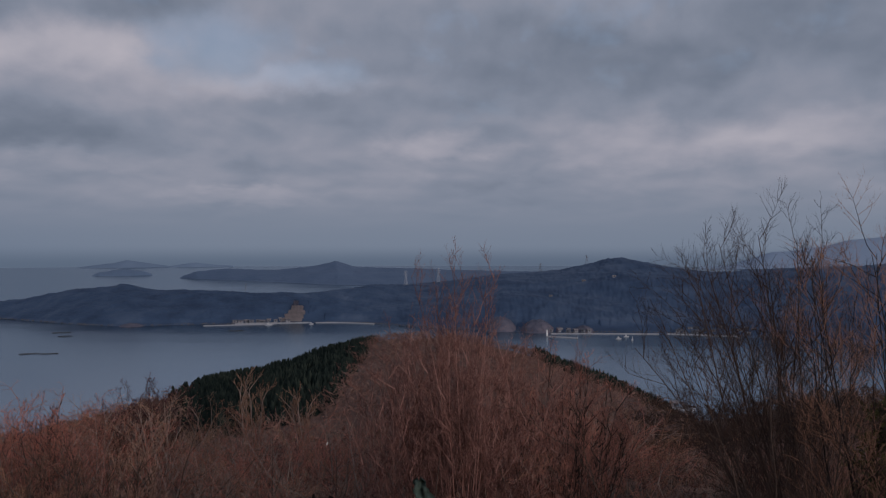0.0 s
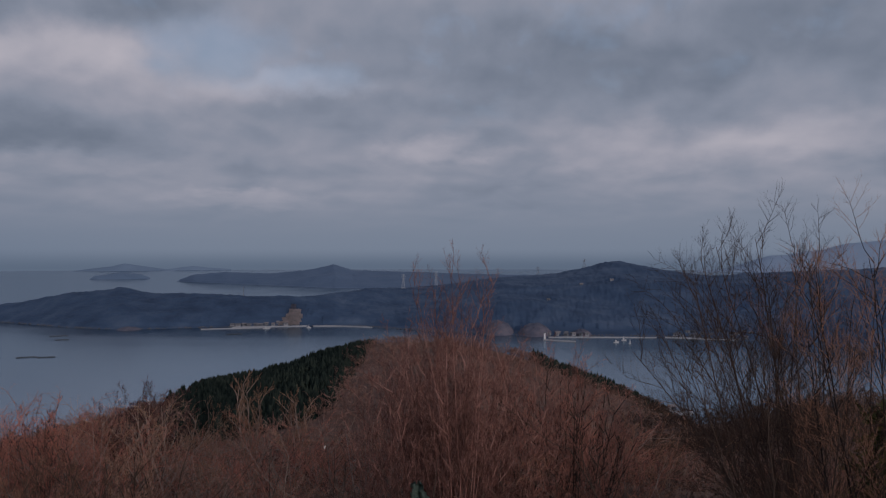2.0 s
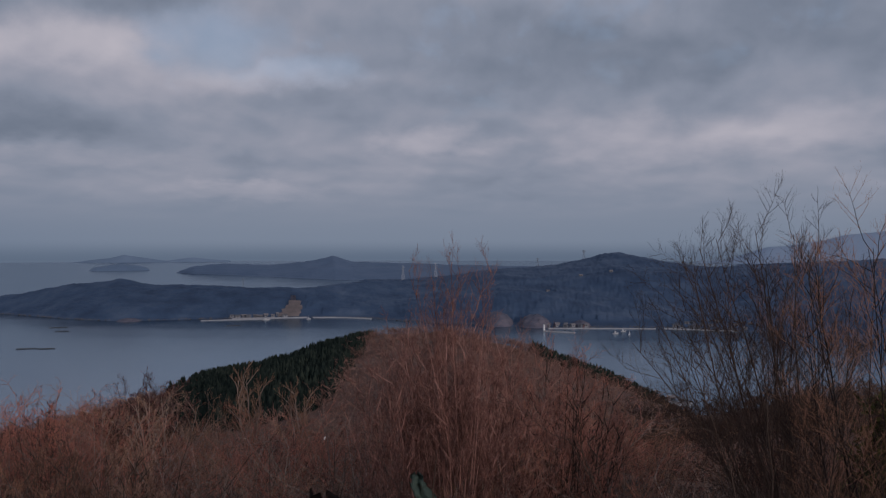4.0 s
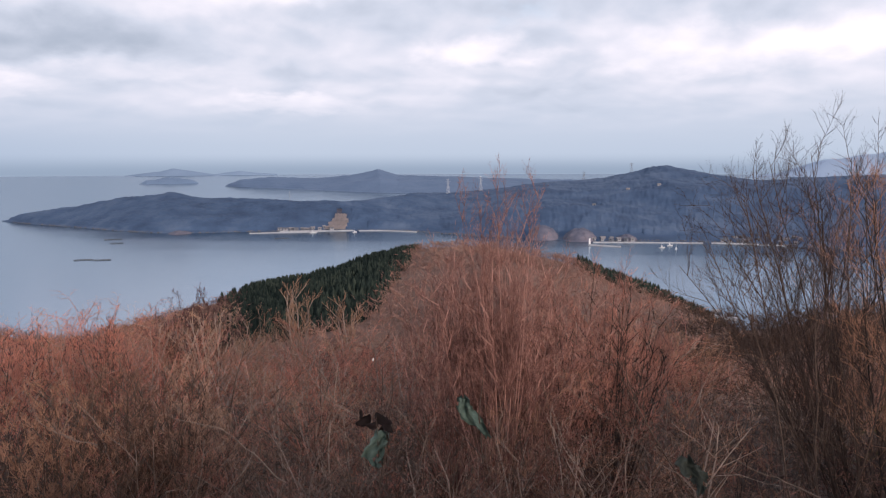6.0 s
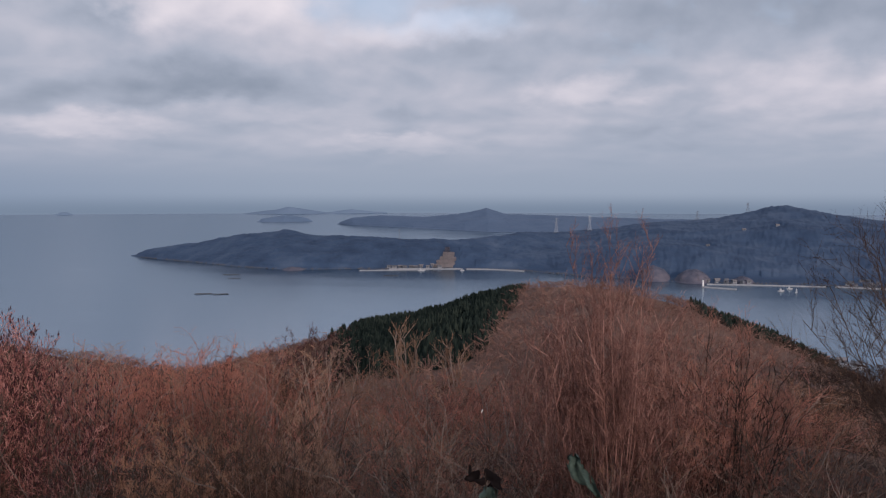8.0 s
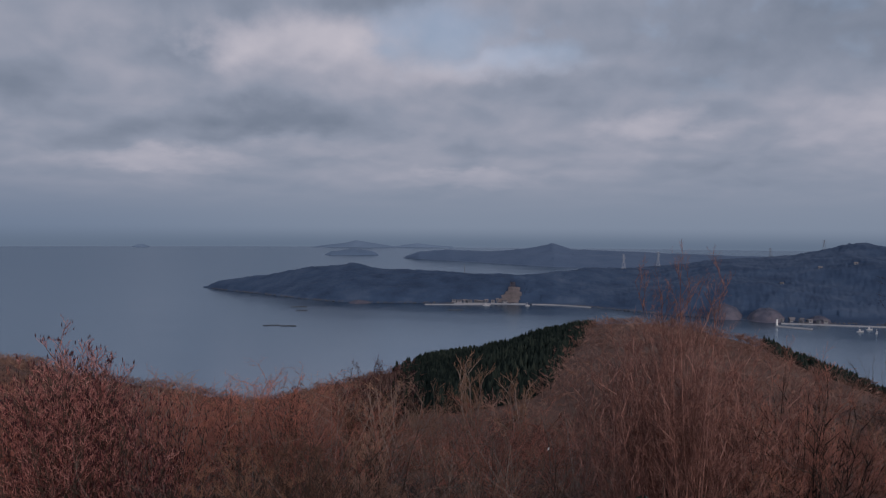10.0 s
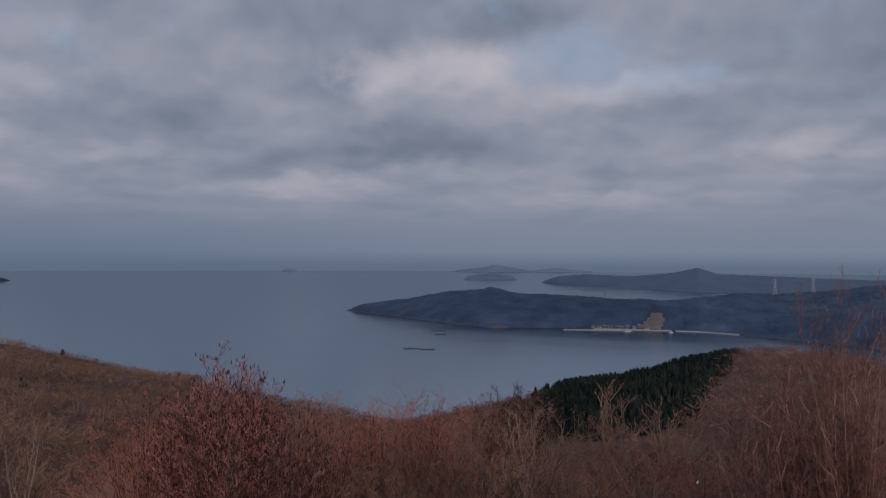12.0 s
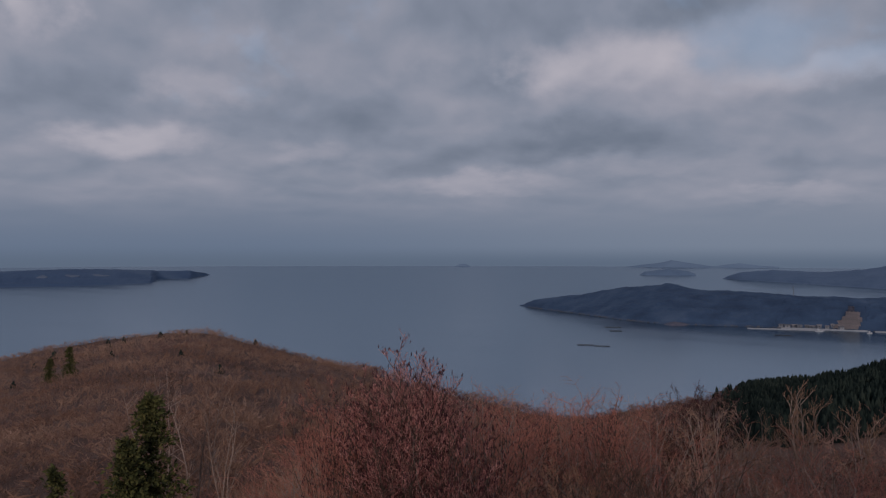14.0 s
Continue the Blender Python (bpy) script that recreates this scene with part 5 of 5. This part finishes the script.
def quay(name, b0, b1, d0, d1, width, height, label, mat=CONCRETE, bow=0.0):
    """A sea wall: a thick, slightly battered bank of concrete with a parapet."""
    ob = thing(name, at((b0 + b1) / 2, (d0 + d1) / 2), label, "sea wall")
    ox, oy = polar((b0 + b1) / 2, (d0 + d1) / 2)
    n = 16
    line = []
    for i in range(n + 1):
        t = i / n
        x, y = polar(b0 + (b1 - b0) * t, d0 + (d1 - d0) * t + bow * math.sin(math.pi * t))
        line.append(Vector((float(x - ox), float(y - oy), 0)))
    for piece, w0, w1, z0, z1 in (("wall", width / 2 + 0.6, width / 2, -1.0, height), ("parapet", width * 0.14, width * 0.12, height, height + 0.4)):
        bm = bmesh.new()
        rings = []
        for i, p in enumerate(line):
            d = (line[min(i + 1, n)] - line[max(i - 1, 0)]).normalized()
            s = Vector((-d.y, d.x, 0))
            o = s * (width * 0.3) if piece == "parapet" else Vector()
            rings.append([bm.verts.new(p + o + s * q + Vector((0, 0, z))) for q, z in ((-w0, z0), (-w1, z1), (w1, z1), (w0, z0))])
        for i in range(n):
            for j in range(3):
                bm.faces.new((rings[i][j], rings[i + 1][j], rings[i + 1][j + 1], rings[i][j + 1]))
        bm.faces.new(rings[0])
        bm.faces.new(rings[-1][::-1])
        part(piece, bm, mat, ob)
    return ob


quay("breakwater", 15.9, 11.4, 1132, 1136, 3, 0.8, "long white concrete breakwater of the small harbour")
quay("sea_wall", 13.9, 9.0, 1149, 1151, 6, 1.0, "pale concrete quay in front of the village")
quay("sea_wall", 8.6, 4.7, 1147, 1119, 3, 1.0, "curved pale sea wall along the beach", bow=8)
quay("breakwater", -7.0, -9.1, 964, 950, 3, 1.0, "short concrete breakwater with a white light")
quay("sea_wall", -7.3, -14.4, 995, 1014, 4, 0.8, "long pale concrete quay across the bay")
quay("sea_wall", -14.9, -19.5, 1018, 1013, 4, 0.9, "pale concrete quay before the far village")
quay("sea_wall", -14.2, -16.6, 548, 540, 7, 2.0, "pale concrete quay below the hill")


def harbour_light(bearing, dist):
    ob = thing("harbour_light", at(bearing, dist, 1.6), "small white light tower on a breakwater's end", "lighthouse")
    bm = bmesh.new()
    bar(bm, (0, 0, 0), (0, 0, 6.2), 1.1, 0.75, 12)
    part("tower", bm, WHITE, ob)
    bm = bmesh.new()
    bar(bm, (0, 0, 6.2), (0, 0, 6.5), 1.15, 1.15, 12)
    part("gallery", bm, WHITE, ob)
    bm = bmesh.new()
    bar(bm, (0, 0, 6.5), (0, 0, 7.7), 0.5, 0.45, 10)
    bar(bm, (0, 0, 7.7), (0, 0, 8.2), 0.6, 0.1, 10)
    part("lantern", bm, DARK_STEEL, ob)


harbour_light(-7.05, 963)


def house(m, w, d, h, label, group):
    """A small harbour house: walls, pitched roof with eaves, door and windows."""
    ob = thing("house", m, label, "house", group)
    bm = bmesh.new()
    box(bm, -w / 2, w / 2, -d / 2, d / 2, -1.5, h)
    part("wall", bm, WALL_PAINT, ob)
    bm = bmesh.new()
    e, r = 0.5, h + d * 0.28
    pts = [(-d / 2 - e, h - 0.15), (0, r), (d / 2 + e, h - 0.15), (d / 2 + e, h + 0.1), (0, r + 0.3), (-d / 2 - e, h + 0.1)]
    rings = [[bm.verts.new((x, y, z)) for y, z in pts] for x in (-w / 2 - e, w / 2 + e)]
    for j in range(6):
        bm.faces.new((rings[0][j], rings[0][(j + 1) % 6], rings[1][(j + 1) % 6], rings[1][j]))
    bm.faces.new(rings[0])
    bm.faces.new(rings[1][::-1])
    part("roof", bm, ROOF_TILE, ob)
    for k, x in enumerate((-w * 0.28, w * 0.28)):
        bm = bmesh.new()
        box(bm, x - 0.8, x + 0.8, -d / 2 - 0.06, -d / 2 + 0.05, h * 0.45, h * 0.8)
        part("window", bm, DARK_STEEL, ob)
    bm = bmesh.new()
    box(bm, -0.5, 0.5, -d / 2 - 0.05, -d / 2 + 0.05, 0, 2.1)
    part("door", bm, TIMBER, ob)
    return ob


def village(b0, b1, d0, d1, count, group, seed, land=True, floor=2.0):
    rng = np.random.default_rng(seed)
    kinds, used = [], []
    for k in range(count * 6):
        if len(used) >= count:
            break
        b, d = rng.uniform(min(b0, b1), max(b0, b1)), rng.uniform(d0, d1)
        x, y = (float(q) for q in polar(b, d))
        if any(math.hypot(x - u, y - w) < 7 for u, w in used):
            continue
        used.append((x, y))
        z = max(floor, float(PENINSULA.z(b, d))) if land else floor
        m = pose(x, y, z, 0, 0, b + rng.uniform(-35, 35))
        w = rng.uniform(3.2, 6.0)
        kind = len(kinds) if len(kinds) < 4 else int(rng.integers(4))
        if len(kinds) < 4:
            kinds.append(house(m, w, rng.uniform(2.8, 3.8), rng.uniform(1.4, 2.3), ("low pale house with a dark tiled roof at the shore", "two-storey pale house with a brown roof", "small grey shed with a pitched roof", "long fishing shed with pale walls")[kind], group))
        else:
            copy_thing(kinds[kind], m @ Matrix.Diagonal((rng.uniform(0.7, 1.3), rng.uniform(0.8, 1.2), rng.uniform(0.75, 1.15), 1)))


village(13.9, 10.4, 1156, 1163, 22, "houses of the small harbour", 61)
village(-7.4, -10.2, 1008, 1024, 9, "sheds along the quay across the bay", 62)
village(-15.5, -20.5, 1025, 1060, 18, "houses across the bay", 65)
village(-5.2, -7.8, 1010, 1018, 4, "sheds below the knolls", 63)
village(-14.3, -16.5, 540, 547, 5, "sheds on the near quay", 64, False)

for b, d, w in ((-9.5, 1300, 5.0), (-11.5, 1290, 4.6), (-7.3, 1200, 4.0)):
    x, y = polar(b, d)
    house(pose(float(x), float(y), float(PENINSULA.z(b, d)) + 0.4, 0, 0, b + 12), w, 3.4, 1.5, "pale lone house in a clearing of the far woods", "houses on the far slope")


def pylon(bearing, dist, foot, height, label, mat, thick=0.16, spread=3.2):
    """A lattice pylon: four legs, braces and cross-arms."""
    ob = thing("pylon", at(bearing, dist, foot, bearing + 20), label, "pylon")
    corners = [(-1, -1), (1, -1), (1, 1), (-1, 1)]
    waist = height * 0.66

    def leg_at(c, z):
        k = spread * (1 - 0.74 * z / waist) if z < waist else spread * 0.26 * (1 - 0.5 * (z - waist) / (height - waist))
        return Vector((c[0] * k, c[1] * k, z))

    for c in corners:
        bm = bmesh.new()
        bar(bm, leg_at(c, -2), leg_at(c, waist), thick, thick)
        bar(bm, leg_at(c, waist), leg_at(c, height), thick, thick * 0.8)
        part("leg", bm, mat, ob)
    zs = [height * q for q in (0.0, 0.18, 0.34, 0.48, 0.6, 0.7, 0.8, 0.9, 1.0)]
    for k in range(4):
        bm = bmesh.new()
        a, b = corners[k], corners[(k + 1) % 4]
        for i in range(len(zs) - 1):
            p, q = (a, b) if i % 2 else (b, a)
            bar(bm, leg_at(p, zs[i]), leg_at(q, zs[i + 1]), thick * 0.6, thick * 0.6, 3)
            bar(bm, leg_at(a, zs[i + 1]), leg_at(b, zs[i + 1]), thick * 0.6, thick * 0.6, 3)
        part("brace", bm, mat, ob)
    for q, w in ((0.74, 3.6), (0.85, 4.2), (0.96, 3.2)):
        bm = bmesh.new()
        bar(bm, (-w, 0, height * q), (w, 0, height * q), thick * 0.7)
        bar(bm, (-w, 0, height * q), (0, 0, height * (q + 0.04)), thick * 0.5)
        bar(bm, (w, 0, height * q), (0, 0, height * (q + 0.04)), thick * 0.5)
        part("cross_arm", bm, mat, ob)


for b, d, drop, h, label, mat, thick in (
        (2.54, 1390, 1.0, 27, "pale steel lattice pylon on the ridge", PYLON_PAINT, 0.22), (0.32, 1435, 1.0, 28, "pale steel lattice pylon on the ridge", PYLON_PAINT, 0.22),
        (-9.7, 1500, 1.0, 19, "grey lattice pylon on the skyline", DARK_STEEL, 0.10), (-6.6, 1490, 1.0, 18, "grey lattice pylon on the skyline", DARK_STEEL, 0.10)):
    pylon(b, d, float(PENINSULA.z(b, d)) - drop, h, label, mat, thick)


def mast(bearing, dist, height):
    z = float(PENINSULA.z(bearing, dist))
    ob = thing("radio_mast", at(bearing, dist, z - 0.5), "dark slender mast on the wooded ridge", "mast")
    bm = bmesh.new()
    bar(bm, (0, 0, 0), (0, 0, height), 0.45, 0.3, 6)
    part("pole", bm, DARK_STEEL, ob)
    bm = bmesh.new()
    bar(bm, (-1.0, 0, height * 0.9), (1.0, 0, height * 0.9), 0.15)
    part("cross_arm", bm, DARK_STEEL, ob)


mast(13.2, 1262, 17)


def raft(bearing, dist, length, width, turn, label):
    """An oyster raft: a grid of poles on floats."""
    ob = thing("oyster_raft", at(bearing, dist, 0, turn), label, "raft", "oyster rafts in the bay")
    for k in range(4):
        bm = bmesh.new()
        y = width * (k / 3 - 0.5)
        bar(bm, (-length / 2, y, 0.55), (length / 2, y, 0.55), 0.16, 0.16, 6)
        part("pole", bm, TIMBER, ob)
    n = max(5, int(length / 1.6))
    for k in range(n):
        bm = bmesh.new()
        x = length * (k / (n - 1) - 0.5)
        bar(bm, (x, -width / 2 - 0.4, 0.75), (x, width / 2 + 0.4, 0.75), 0.12, 0.12, 5)
        part("crossbar", bm, TIMBER, ob)
    for k in range(n):
        x = length * (k / (n - 1) - 0.5)
        for y in (-width / 3, width / 3):
            bm = bmesh.new()
            bmesh.ops.create_icosphere(bm, subdivisions=1, radius=0.42, matrix=Matrix.Translation((x, y, 0.2)))
            part("float", bm, BUOY, ob, smooth=True)
    return ob


raft(26.2, 892, 17, 3.2, 28, "dark oyster raft of poles on floats in the bay")
raft(25.1, 884, 15, 3.2, 25, "dark oyster raft of poles on floats in the bay")
raft(24.4, 1102, 20, 3.2, 26, "far dark oyster raft in the bay")
raft(24.2, 1052, 14, 3.2, 25, "small dark oyster raft in the bay")
raft(13.8, 1058, 18, 3.2, 14, "dark oyster raft off the harbour")


def boat(bearing, dist, turn, length):
    ob = thing("fishing_boat", at(bearing, dist, 0, turn), "small white fishing boat lying in the bay", "boat", "fishing boats")
    bm = bmesh.new()
    rings = []
    for i in range(7):
        t = i / 6
        x = length * (t - 0.5)
        w = length * 0.15 * (1 - max(0.0, t - 0.55) ** 2 * 4.6)
        z = 0.9 + 0.7 * t * t
        rings.append([bm.verts.new(p) for p in ((x, -w, z), (x, -w * 0.6, -0.3), (x, w * 0.6, -0.3), (x, w, z))])
    for i in range(6):
        for j in range(4):
            bm.faces.new((rings[i][j], rings[i + 1][j], rings[i + 1][(j + 1) % 4], rings[i][(j + 1) % 4]))
    bm.faces.new(rings[0])
    bm.faces.new(rings[-1][::-1])
    part("hull", bm, BOAT_PAINT, ob)
    bm = bmesh.new()
    box(bm, -length * 0.22, length * 0.06, -length * 0.09, length * 0.09, 0.9, 2.9)
    part("wheelhouse", bm, BOAT_PAINT, ob)
    bm = bmesh.new()
    bar(bm, (-length * 0.1, 0, 2.9), (-length * 0.1, 0, 5.2), 0.1, 0.06, 5)
    part("mast", bm, STEEL, ob)


for b, d, turn, size in ((-11.8, 951, 20, 7), (-12.7, 943, 70, 6), (-12.3, 976, 10, 6), (11.7, 1124, 20, 9), (8.9, 1126, 30, 6)):
    boat(b, d, turn, size)
